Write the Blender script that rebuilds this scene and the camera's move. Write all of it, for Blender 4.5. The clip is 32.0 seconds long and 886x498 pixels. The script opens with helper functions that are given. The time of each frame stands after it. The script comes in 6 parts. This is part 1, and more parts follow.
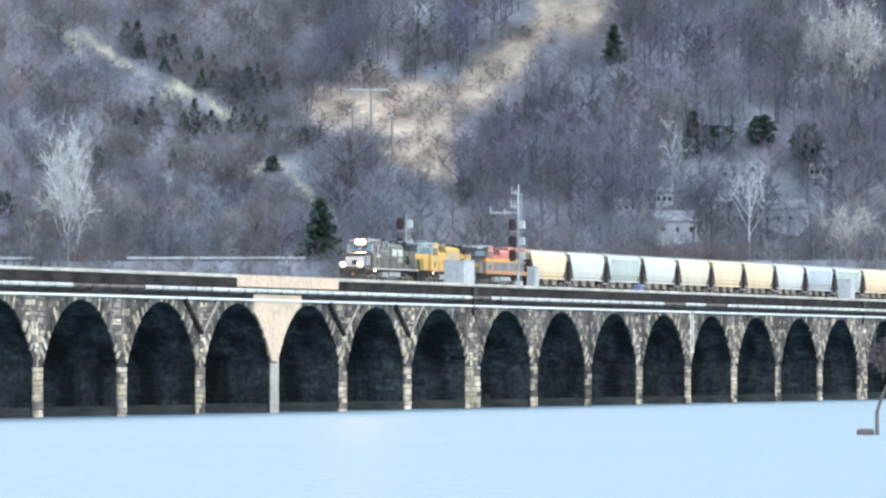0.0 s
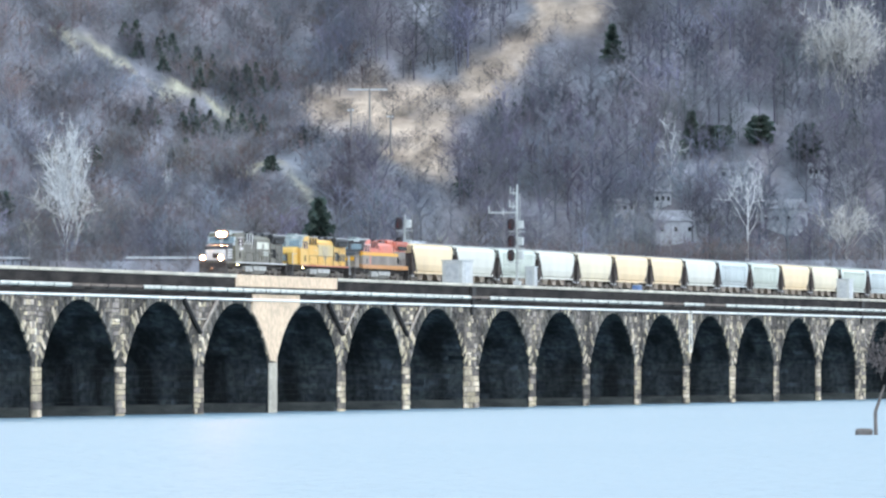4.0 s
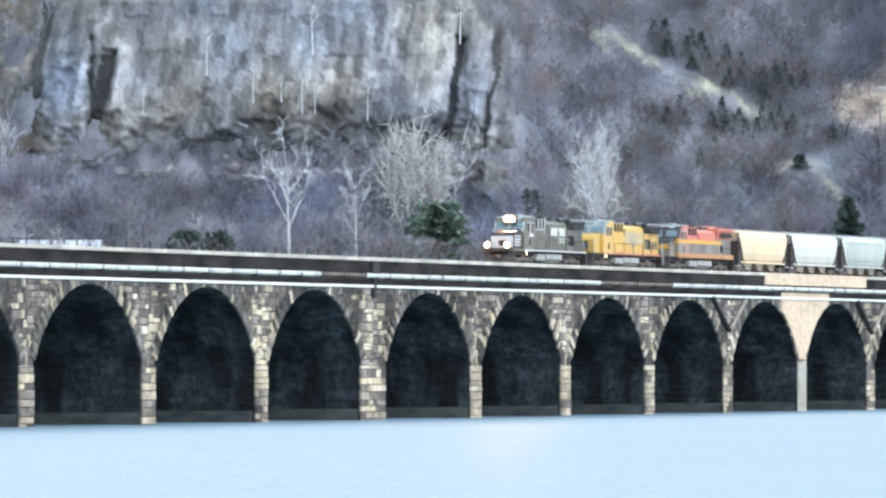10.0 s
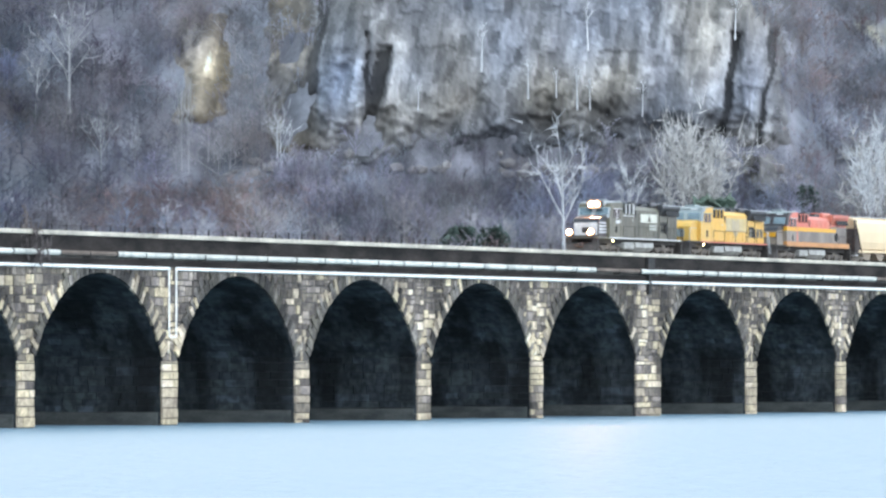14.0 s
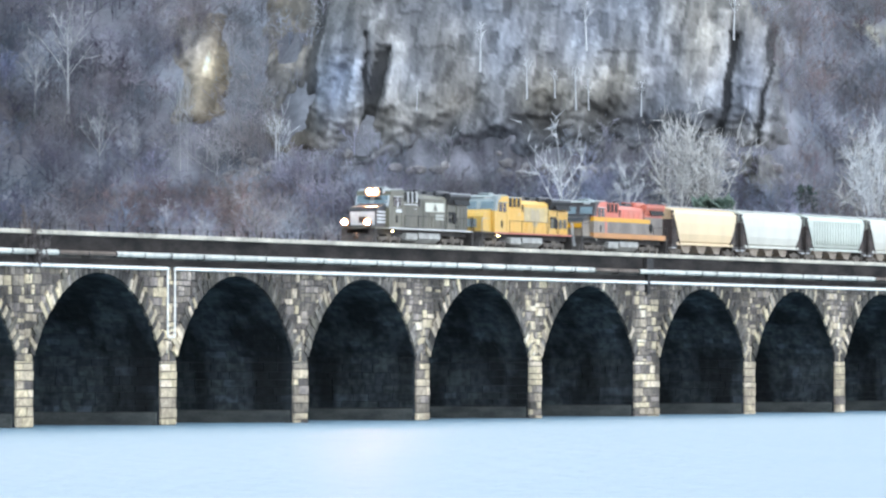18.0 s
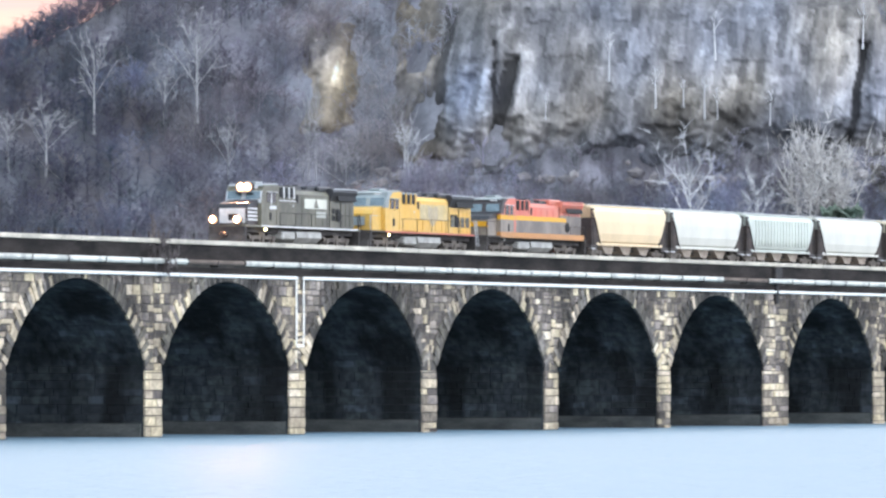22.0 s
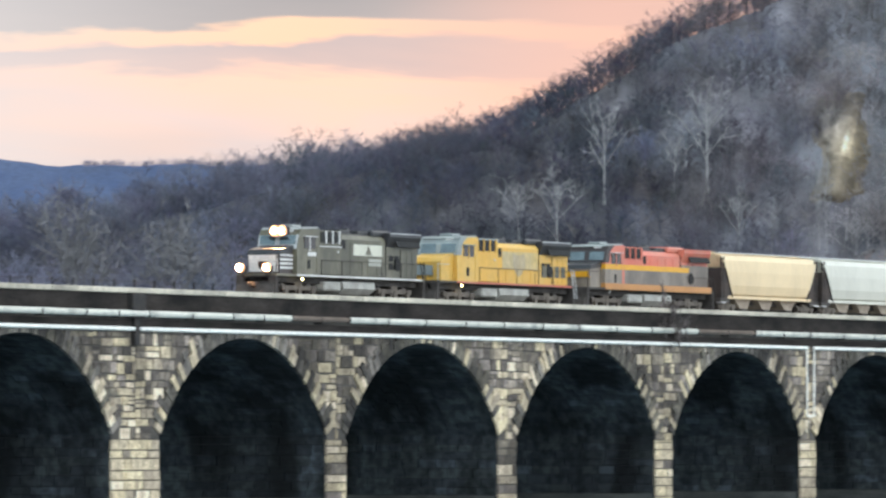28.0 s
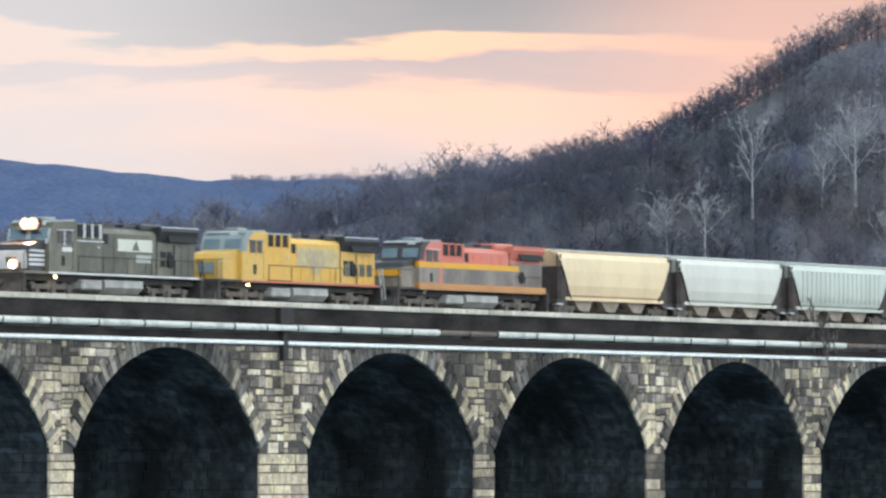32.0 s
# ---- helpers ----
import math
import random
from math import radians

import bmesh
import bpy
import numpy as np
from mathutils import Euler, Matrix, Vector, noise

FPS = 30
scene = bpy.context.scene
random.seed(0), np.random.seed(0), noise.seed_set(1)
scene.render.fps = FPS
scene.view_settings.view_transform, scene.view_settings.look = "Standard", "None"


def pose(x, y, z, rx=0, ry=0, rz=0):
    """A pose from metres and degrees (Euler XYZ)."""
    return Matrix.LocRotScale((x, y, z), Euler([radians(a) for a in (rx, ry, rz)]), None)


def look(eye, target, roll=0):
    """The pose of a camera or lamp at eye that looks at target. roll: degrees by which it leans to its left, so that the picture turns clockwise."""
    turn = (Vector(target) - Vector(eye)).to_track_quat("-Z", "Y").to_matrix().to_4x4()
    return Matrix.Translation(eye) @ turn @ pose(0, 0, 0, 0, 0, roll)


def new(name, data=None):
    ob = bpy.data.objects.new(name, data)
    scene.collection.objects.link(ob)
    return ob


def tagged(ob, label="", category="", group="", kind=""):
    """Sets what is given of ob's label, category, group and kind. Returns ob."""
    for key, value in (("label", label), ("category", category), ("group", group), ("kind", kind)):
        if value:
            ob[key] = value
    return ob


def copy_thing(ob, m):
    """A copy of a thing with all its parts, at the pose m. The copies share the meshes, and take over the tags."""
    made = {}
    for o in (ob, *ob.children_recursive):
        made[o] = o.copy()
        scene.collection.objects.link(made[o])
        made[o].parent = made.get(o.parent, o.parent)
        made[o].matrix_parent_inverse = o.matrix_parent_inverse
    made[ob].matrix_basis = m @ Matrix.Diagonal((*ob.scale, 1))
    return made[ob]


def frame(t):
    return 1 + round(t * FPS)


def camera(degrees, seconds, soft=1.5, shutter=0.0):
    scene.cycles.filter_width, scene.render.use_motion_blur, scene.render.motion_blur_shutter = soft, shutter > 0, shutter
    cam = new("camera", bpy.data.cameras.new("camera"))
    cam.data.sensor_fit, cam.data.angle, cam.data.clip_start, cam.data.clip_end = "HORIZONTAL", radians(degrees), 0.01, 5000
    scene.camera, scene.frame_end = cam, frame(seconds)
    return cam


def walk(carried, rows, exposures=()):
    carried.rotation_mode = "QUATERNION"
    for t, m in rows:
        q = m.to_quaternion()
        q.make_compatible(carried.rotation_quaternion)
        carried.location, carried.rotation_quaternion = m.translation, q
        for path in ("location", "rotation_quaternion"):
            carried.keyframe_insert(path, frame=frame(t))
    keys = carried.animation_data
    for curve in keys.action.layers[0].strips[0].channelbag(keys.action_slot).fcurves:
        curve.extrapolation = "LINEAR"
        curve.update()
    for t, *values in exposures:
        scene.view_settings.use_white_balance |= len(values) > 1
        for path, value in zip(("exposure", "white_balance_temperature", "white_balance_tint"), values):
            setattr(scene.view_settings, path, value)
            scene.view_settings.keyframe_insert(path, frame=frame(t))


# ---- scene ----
# The eye stands still on the bank of a wide river; z = 0 is the water.
EYE = Vector((0.0, 0.0, 4.58))
FACE = 221.37          # y of the bridge's near face; the bridge runs along x


def aim(yaw, pitch, roll):
    y, p = radians(yaw), radians(pitch)
    return look(EYE, EYE + Vector((math.cos(y) * math.cos(p), math.sin(y) * math.cos(p), math.sin(p))), roll)


cam = camera(7.178, 32.0, soft=2.45, shutter=0.5)
AIMS = [(0, 16.388, 0.956, -0.101), (0.5, 16.387, 0.954, -0.101), (1, 16.387, 0.957, -0.101), (1.5, 16.386, 0.956, -0.100), (2, 16.383, 0.955, -0.099), (2.5, 16.383, 0.957, -0.097), (3, 16.382, 0.957, -0.094), (3.5, 16.378, 0.954, -0.091), (5.5, 16.373, 0.957, -0.087), (6, 16.373, 0.959, -0.082), (6.5, 16.199, 0.972, -0.076), (7, 16.155, 0.961, -0.070), (7.5, 16.950, 0.945, -0.064), (8, 18.241, 0.933, -0.058), (8.5, 18.982, 0.940, -0.053), (9, 19.601, 0.942, -0.047), (9.5, 20.238, 0.950, -0.041), (10, 20.666, 0.946, -0.034), (10.5, 20.882, 0.950, -0.027), (11, 21.065, 0.939, -0.020), (11.5, 21.017, 0.934, -0.012), (12, 21.832, 0.930, -0.004), (12.5, 22.445, 0.917, 0.003), (13, 22.701, 0.912, 0.010), (13.5, 22.854, 0.913, 0.016), (14, 22.897, 0.914, 0.021), (14.5, 22.897, 0.913, 0.025), (16.5, 22.890, 0.913, 0.027), (17, 22.888, 0.913, 0.030), (17.5, 22.888, 0.914, 0.031), (18, 22.886, 0.914, 0.033), (18.5, 22.888, 0.915, 0.034), (19, 22.887, 0.914, 0.036), (19.5, 22.887, 0.914, 0.037), (20, 22.885, 0.914, 0.039), (20.5, 22.882, 0.915, 0.041), (21, 22.929, 0.927, 0.042), (21.5, 23.543, 0.974, 0.043), (22, 23.930, 0.990, 0.045), (22.5, 24.211, 0.994, 0.047), (23, 24.653, 0.999, 0.049), (23.5, 25.134, 1.016, 0.051), (24, 25.561, 1.025, 0.053), (24.5, 25.892, 1.038, 0.055), (26.5, 26.792, 1.333, 0.058), (27, 27.092, 1.455, 0.062), (27.5, 27.520, 1.537, 0.066), (28, 28.069, 1.552, 0.070), (28.5, 28.628, 1.522, 0.073), (29, 29.040, 1.530, 0.075), (29.5, 29.234, 1.579, 0.077), (30, 29.284, 1.630, 0.079), (30.5, 29.277, 1.659, 0.080), (31, 29.268, 1.664, 0.080), (31.5, 29.267, 1.666, 0.080), (32, 29.270, 1.667, 0.079)]
walk(cam, [(t, aim(a, b, c)) for t, a, b, c in AIMS],
     exposures=[(0, 0.93, 7000, 12), (3.5, 0.93, 7050, 12), (6, 0.89, 7050, 13), (7.5, 0.87, 7350, 17), (9, 0.95, 7100, 12), (21, 0.95, 7150, 14), (24, 0.84, 7550, 27), (27, 0.55, 7700, 14), (29, 0.45, 7650, 10), (32, 0.45, 7450, 10)])

# ---- light ----
SUNSET, SUN_UP = 27.0, 38.0          # azimuth of the afterglow from +x; height of the brightest cloud, degrees
world = bpy.data.worlds.new("dusk_sky")
scene.world = world
world.use_nodes = True
wn, wl = world.node_tree.nodes, world.node_tree.links
wn.clear()


def wnode(kind, **props):
    n = wn.new(kind)
    for k, v in props.items():
        n.inputs[k].default_value = v
    return n


def wmath(op, a, b=None, c=None):
    n = wn.new("ShaderNodeMath")
    n.operation = op
    for i, v in enumerate((a, b, c)):
        if v is None:
            continue
        if isinstance(v, (int, float)):
            n.inputs[i].default_value = v
        else:
            wl.new(v, n.inputs[i])
    return n.outputs[0]


def wmix(fac, a, b):
    n = wn.new("ShaderNodeMix")
    n.data_type = "RGBA"
    for sock, v in ((n.inputs[0], fac), (n.inputs[6], a), (n.inputs[7], b)):
        if isinstance(v, (int, float)):
            sock.default_value = v
        elif isinstance(v, tuple):
            sock.default_value = (*v, 1)
        else:
            wl.new(v, sock)
    return n.outputs[2]


def wramp(fac, lo, hi):
    n = wn.new("ShaderNodeMapRange")
    n.interpolation_type = "SMOOTHSTEP"
    wl.new(fac, n.inputs[0])
    n.inputs[1].default_value, n.inputs[2].default_value = lo, hi
    return n.outputs[0]


tex = wn.new("ShaderNodeTexCoord")
sep = wn.new("ShaderNodeSeparateXYZ")
wl.new(tex.outputs["Generated"], sep.inputs[0])
# long flat clouds: noise drawn out along the horizon
stretch = wn.new("ShaderNodeMapping")
stretch.inputs["Scale"].default_value = (14.0, 14.0, 80.0)
stretch.inputs["Location"].default_value = (3.1, 0.4, 0.35)
wl.new(tex.outputs["Generated"], stretch.inputs[0])
clouds = wnode("ShaderNodeTexNoise", Scale=1.0, Detail=5.0, Roughness=0.55, Distortion=0.35)
wl.new(stretch.outputs[0], clouds.inputs["Vector"])
big = wnode("ShaderNodeTexNoise", Scale=0.42, Detail=3.0, Roughness=0.5)
wl.new(stretch.outputs[0], big.inputs["Vector"])
nishita = wn.new("ShaderNodeTexSky")
nishita.sky_type = "NISHITA"
nishita.sun_disc = False
nishita.sun_elevation, nishita.sun_rotation = radians(SUN_UP), radians(90 - SUNSET)
lift = wmath("MULTIPLY", wmath("SUBTRACT", clouds.outputs[0], 0.5), 0.029)
lift_big = wmath("MULTIPLY", wmath("SUBTRACT", big.outputs[0], 0.5), 0.018)
height = wmath("ADD", sep.outputs[2], wmath("ADD", lift, lift_big))
layer = wn.new("ShaderNodeMapRange")
wl.new(height, layer.inputs[0])
layer.inputs[1].default_value, layer.inputs[2].default_value = 0.036, 0.070
deck = wn.new("ShaderNodeValToRGB")
wl.new(layer.outputs[0], deck.inputs[0])
STRATA = ((0.0, (0.46, 0.43, 0.55)), (0.13, (0.58, 0.51, 0.60)), (0.35, (0.84, 0.54, 0.48)), (0.41, (0.50, 0.40, 0.46)), (0.52, (0.43, 0.37, 0.45)), (0.565, (0.90, 0.54, 0.43)), (0.65, (0.84, 0.55, 0.43)), (0.70, (0.27, 0.28, 0.36)), (1.0, (0.20, 0.23, 0.32)))
for i, (p, col) in enumerate(STRATA):
    el = deck.color_ramp.elements[i] if i < 2 else deck.color_ramp.elements.new(p)
    el.position, el.color = p, (*col, 1)
bearing = wmath("DIVIDE", sep.outputs[1], wmath("MAXIMUM", sep.outputs[0], 0.01))
veil = wramp(big.outputs[0], 0.46, 0.62)          # thin mauve cloud drifting over the bands
veiled = wmix(wmath("MULTIPLY", veil, 0.6), deck.outputs[0], (0.44, 0.39, 0.46))
paler = wmix(wmath("MULTIPLY", wramp(bearing, 0.55, 0.64), 0.70), veiled, (0.53, 0.56, 0.68))
glowing_low = wmix(wmath("MULTIPLY", wramp(bearing, 0.552, 0.50), 0.72), paler, (0.70, 0.40, 0.38))
upper = wmix(wramp(sep.outputs[2], 0.072, 0.22), glowing_low, (0.42, 0.65, 0.88))
# the brighter half of the overcast lies across the river from the bridge
south = wmath("ADD", wmath("MULTIPLY", sep.outputs[0], 0.26), wmath("MULTIPLY", sep.outputs[1], 0.966))
side = wmix(wramp(south, -0.60, 0.32), (1.42, 1.76, 2.22), upper)
cloudy = wn.new("ShaderNodeBackground")
wl.new(side, cloudy.inputs[0])
cloudy.inputs[1].default_value = 0.95
clear = wn.new("ShaderNodeBackground")
wl.new(nishita.outputs[0], clear.inputs[0])
clear.inputs[1].default_value = 0.10
both = wn.new("ShaderNodeMixShader")
both.inputs[0].default_value = 0.08
wl.new(cloudy.outputs[0], both.inputs[1])
wl.new(clear.outputs[0], both.inputs[2])
out = wn.new("ShaderNodeOutputWorld")
wl.new(both.outputs[0], out.inputs[0])

sun_data = bpy.data.lights.new("sun", "SUN")
sun_data.energy, sun_data.angle, sun_data.color = 0.5, radians(60), (1.0, 0.90, 0.82)
sun = new("sun", sun_data)
sun.matrix_world = look((0, 0, 300), (-math.cos(radians(SUNSET)) * 300, -math.sin(radians(SUNSET)) * 300, 300 - 300 * math.tan(radians(SUN_UP))))


# ---- materials ----
def material(name, a, b=None, scale=1.0, rough=0.8, metal=0.0, bump=0.0, fine=None, vary=0.0, island=False, stretch=(1, 1, 1), detail=5.0, world_space=False, lo=0.35, hi=0.65, tint=False, spec=0.3, grit=0.18):
    """Two tones mixed by a coarse noise, broken up by a fine one, with grain in the relief."""
    m = bpy.data.materials.new(name)
    m.use_nodes = True
    n, l = m.node_tree.nodes, m.node_tree.links
    bsdf = n["Principled BSDF"]
    bsdf.inputs["Roughness"].default_value, bsdf.inputs["Metallic"].default_value = rough, metal
    bsdf.inputs["Specular IOR Level"].default_value = spec
    b = b or tuple(v * 0.7 for v in a)
    if world_space:
        place = n.new("ShaderNodeNewGeometry").outputs["Position"]
    else:
        place = n.new("ShaderNodeTexCoord").outputs["Object"]
    mp = n.new("ShaderNodeMapping")
    mp.inputs["Scale"].default_value = stretch
    l.new(place, mp.inputs[0])

    def noisy(s, d):
        t = n.new("ShaderNodeTexNoise")
        t.inputs["Scale"].default_value, t.inputs["Detail"].default_value = s, d
        l.new(mp.outputs[0], t.inputs["Vector"])
        return t.outputs[0]

    coarse, grain = noisy(scale, detail), noisy(scale * (fine or 9.0), 4.0)
    rng = n.new("ShaderNodeMapRange")
    l.new(coarse, rng.inputs[0])
    rng.inputs[1].default_value, rng.inputs[2].default_value = lo, hi
    mix = n.new("ShaderNodeMix")
    mix.data_type = "RGBA"
    l.new(rng.outputs[0], mix.inputs[0])
    mix.inputs[6].default_value, mix.inputs[7].default_value = (*a, 1), (*b, 1)
    hsv = n.new("ShaderNodeHueSaturation")
    l.new(mix.outputs[2], hsv.inputs["Color"])
    val = n.new("ShaderNodeMapRange")
    l.new(grain, val.inputs[0])
    val.inputs[1].default_value, val.inputs[2].default_value, val.inputs[3].default_value, val.inputs[4].default_value = 0.3, 0.7, 1 - grit, 1 + grit
    value = val.outputs[0]
    if vary:
        if island:
            r = n.new("ShaderNodeNewGeometry").outputs["Random Per Island"]
        else:
            r = n.new("ShaderNodeObjectInfo").outputs["Random"]
        rr = n.new("ShaderNodeMapRange")
        l.new(r, rr.inputs[0])
        rr.inputs[3].default_value, rr.inputs[4].default_value = 1 - vary, 1 + vary
        mu = n.new("ShaderNodeMath")
        mu.operation = "MULTIPLY"
        l.new(value, mu.inputs[0])
        l.new(rr.outputs[0], mu.inputs[1])
        value = mu.outputs[0]
    l.new(value, hsv.inputs["Value"])
    colour = hsv.outputs[0]
    if tint:
        at = n.new("ShaderNodeAttribute")
        at.attribute_name = "tint"
        mm = n.new("ShaderNodeMix")
        mm.data_type, mm.blend_type = "RGBA", "MULTIPLY"
        mm.inputs[0].default_value = 1.0
        l.new(colour, mm.inputs[6])
        l.new(at.outputs["Color"], mm.inputs[7])
        colour = mm.outputs[2]
    l.new(colour, bsdf.inputs["Base Color"])
    if bump:
        bp = n.new("ShaderNodeBump")
        bp.inputs["Strength"].default_value, bp.inputs["Distance"].default_value = 0.6, bump
        l.new(grain, bp.inputs["Height"])
        l.new(bp.outputs[0], bsdf.inputs["Normal"])
    return m


def glowing(name, colour, strength):
    m = bpy.data.materials.new(name)
    m.use_nodes = True
    b = m.node_tree.nodes["Principled BSDF"]
    b.inputs["Base Color"].default_value = (*colour, 1)
    b.inputs["Emission Color"].default_value = (*colour, 1)
    b.inputs["Emission Strength"].default_value = strength
    return m


def stone_material(name, island, pale, dark, stops, patchy=(0.7, 1.35), runs=(1.0, 1.0, 0.6), mottle=0.32):
    """Weathered limestone: pale, buff and soot-dark blocks, each with its own tone."""
    m = material(name, pale, dark, scale=1.7, rough=0.9, bump=0.03, fine=5.0, lo=0.42, hi=0.60, grit=mottle)
    n, l = m.node_tree.nodes, m.node_tree.links
    r = n.new("ShaderNodeNewGeometry").outputs["Random Per Island"] if island else n.new("ShaderNodeObjectInfo").outputs["Random"]
    ramp = n.new("ShaderNodeValToRGB")
    ramp.color_ramp.interpolation = "CONSTANT"
    for i, (p, v) in enumerate(stops):
        e = ramp.color_ramp.elements[i] if i < 2 else ramp.color_ramp.elements.new(p)
        e.position, e.color = p, (v / 2, v / 2, v / 2 * (1.0 - 0.05 * (i % 3)), 1)
    l.new(r, ramp.inputs[0])
    patch = n.new("ShaderNodeTexNoise")
    patch.inputs["Scale"].default_value, patch.inputs["Detail"].default_value = 0.24, 5.0
    drawn = n.new("ShaderNodeMapping")
    drawn.inputs["Scale"].default_value = runs
    l.new(n.new("ShaderNodeNewGeometry").outputs["Position"], drawn.inputs[0])
    l.new(drawn.outputs[0], patch.inputs["Vector"])
    pr = n.new("ShaderNodeMapRange")
    l.new(patch.outputs[0], pr.inputs[0])
    pr.inputs[1].default_value, pr.inputs[2].default_value, pr.inputs[3].default_value, pr.inputs[4].default_value = 0.40, 0.61, *patchy
    bsdf = n["Principled BSDF"]
    src = bsdf.inputs["Base Color"].links[0].from_socket
    m1 = n.new("ShaderNodeVectorMath")
    m1.operation = "MULTIPLY"
    l.new(src, m1.inputs[0])
    l.new(ramp.outputs[0], m1.inputs[1])
    m2 = n.new("ShaderNodeVectorMath")
    m2.operation = "SCALE"
    l.new(m1.outputs[0], m2.inputs[0])
    l.new(pr.outputs[0], m2.inputs["Scale"])
    m3 = n.new("ShaderNodeVectorMath")
    m3.operation = "SCALE"
    m3.inputs["Scale"].default_value = 2.0
    l.new(m2.outputs[0], m3.inputs[0])
    top = n.new("ShaderNodeVectorMath")
    top.operation = "MINIMUM"
    top.inputs[1].default_value = (0.82, 0.74, 0.58)
    l.new(m3.outputs[0], top.inputs[0])
    l.new(top.outputs[0], bsdf.inputs["Base Color"])
    return m


DULL_STOPS = ((0.0, 0.50), (0.25, 0.72), (0.5, 0.92), (0.72, 1.15), (0.9, 1.5))
PALE_STOPS = ((0.0, 0.68), (0.2, 0.86), (0.5, 1.02), (0.8, 1.25))
DULL_STONE = ((0.222, 0.180, 0.150), (0.145, 0.120, 0.104))
PALE_STONE = ((0.58, 0.465, 0.335), (0.40, 0.315, 0.23))
STONE = {False: stone_material("dull_limestone_block", False, *DULL_STONE, DULL_STOPS, (0.5, 1.65)), True: stone_material("pale_limestone_block", False, *PALE_STONE, PALE_STOPS)}
RING = {False: stone_material("dark_ring_stone", True, (0.165, 0.142, 0.12), (0.095, 0.083, 0.073), DULL_STOPS, (0.5, 1.6)), True: stone_material("pale_ring_stone", True, *PALE_STONE, PALE_STOPS)}
STONES = {False: stone_material("dull_limestone_blocks", True, *DULL_STONE, DULL_STOPS, (0.5, 1.65)), True: stone_material("pale_limestone_blocks", True, *PALE_STONE, PALE_STOPS)}
# Shade inside the arches is put into this dark stone, over its soot.
INNER = stone_material("shaded_sooty_vault_stone", True, (0.038, 0.046, 0.052), (0.018, 0.022, 0.025), ((0.0, 0.7), (0.3, 0.85), (0.6, 1.0), (0.9, 1.3)), (0.25, 1.5), (1.5, 1.5, 0.35), 0.10)
FOOTING = material("silted_footing_stone", (0.090, 0.092, 0.082), (0.045, 0.048, 0.046), scale=0.4, rough=0.9, bump=0.03, stretch=(1, 1, 3))
MORTAR = material("sooty_mortar", (0.125, 0.108, 0.092), (0.05, 0.045, 0.04), scale=0.4, rough=0.95, bump=0.03)
# Near-black base: the vaults' shade is in the colour, with soot mottling.
SOOT_AND_SHADE = material("shaded_sooty_vault", (0.060, 0.066, 0.068), (0.014, 0.016, 0.018), scale=0.22, lo=0.42, hi=0.6, rough=0.95, bump=0.05, stretch=(1, 1, 0.45), spec=0.05, grit=0.4, fine=4.0)
COPING = material("coping_concrete", (0.60, 0.53, 0.42), (0.42, 0.37, 0.30), scale=0.3, rough=0.85, bump=0.01, vary=0.18)
PARAPET = material("dark_concrete", (0.016, 0.014, 0.013), (0.050, 0.041, 0.036), scale=0.25, rough=0.9, spec=0.1, bump=0.03, stretch=(1, 1, 2.5))
BUFF = material("buff_repair_concrete", (0.74, 0.53, 0.36), (0.62, 0.45, 0.31), scale=0.2, rough=0.85, bump=0.01)
PIPE = material("pipe_wrapping", (0.62, 0.60, 0.52), (0.28, 0.27, 0.24), scale=0.9, lo=0.5, hi=0.75, rough=0.55, bump=0.005, vary=0.14)
PIPE_RUST = material("rusted_pipe", (0.12, 0.09, 0.07), (0.20, 0.15, 0.12), scale=0.5, rough=0.8, bump=0.01)
CONDUIT = material("white_conduit", (0.95, 0.92, 0.84), (0.86, 0.83, 0.76), scale=0.3, rough=0.5)
STEEL_DARK = material("dark_steel", (0.03, 0.029, 0.028), (0.055, 0.045, 0.04), scale=2.0, rough=0.7, metal=0.3)
STEEL_PALE = material("pale_galvanised_steel", (0.55, 0.56, 0.55), (0.42, 0.43, 0.43), scale=2.0, rough=0.5, metal=0.3)
BALLAST = material("ballast", (0.22, 0.19, 0.16), (0.13, 0.115, 0.10), scale=3.0, rough=0.95, bump=0.05)
RAIL = material("rail_steel", (0.16, 0.11, 0.08), (0.25, 0.2, 0.17), scale=3.0, rough=0.5, metal=0.6)


# ---- building helpers ----
def link_mesh(name, verts, faces, mat, parent=None, label="", smooth=False):
    me = bpy.data.meshes.new(name)
    me.from_pydata(verts, [], faces)
    me.update()
    me.materials.append(mat)
    if smooth:
        me.shade_smooth()
    ob = new(name, me)
    if parent is not None:
        ob.parent = parent
    if label:
        ob["label"] = label
    return ob


def part(name, bm, mat, parent=None, label="", smooth=False):
    me = bpy.data.meshes.new(name)
    bmesh.ops.recalc_face_normals(bm, faces=bm.faces[:])
    bm.to_mesh(me)
    bm.free()
    me.materials.append(mat)
    if smooth:
        me.shade_smooth()
    ob = new(name, me)
    if parent is not None:
        ob.parent = parent
    if label:
        ob["label"] = label
    return ob


def twin(ob, x=0.0, y=0.0, z=0.0, rz=0.0):
    """Another part on the same mesh and parent, at its own place."""
    o = ob.copy()
    scene.collection.objects.link(o)
    o.matrix_basis = pose(x, y, z, 0, 0, rz) @ ob.matrix_basis
    return o


def thing(name, m, label, category, group="", kind=""):
    ob = new(name)
    ob.matrix_basis = m
    return tagged(ob, label, category, group, kind)


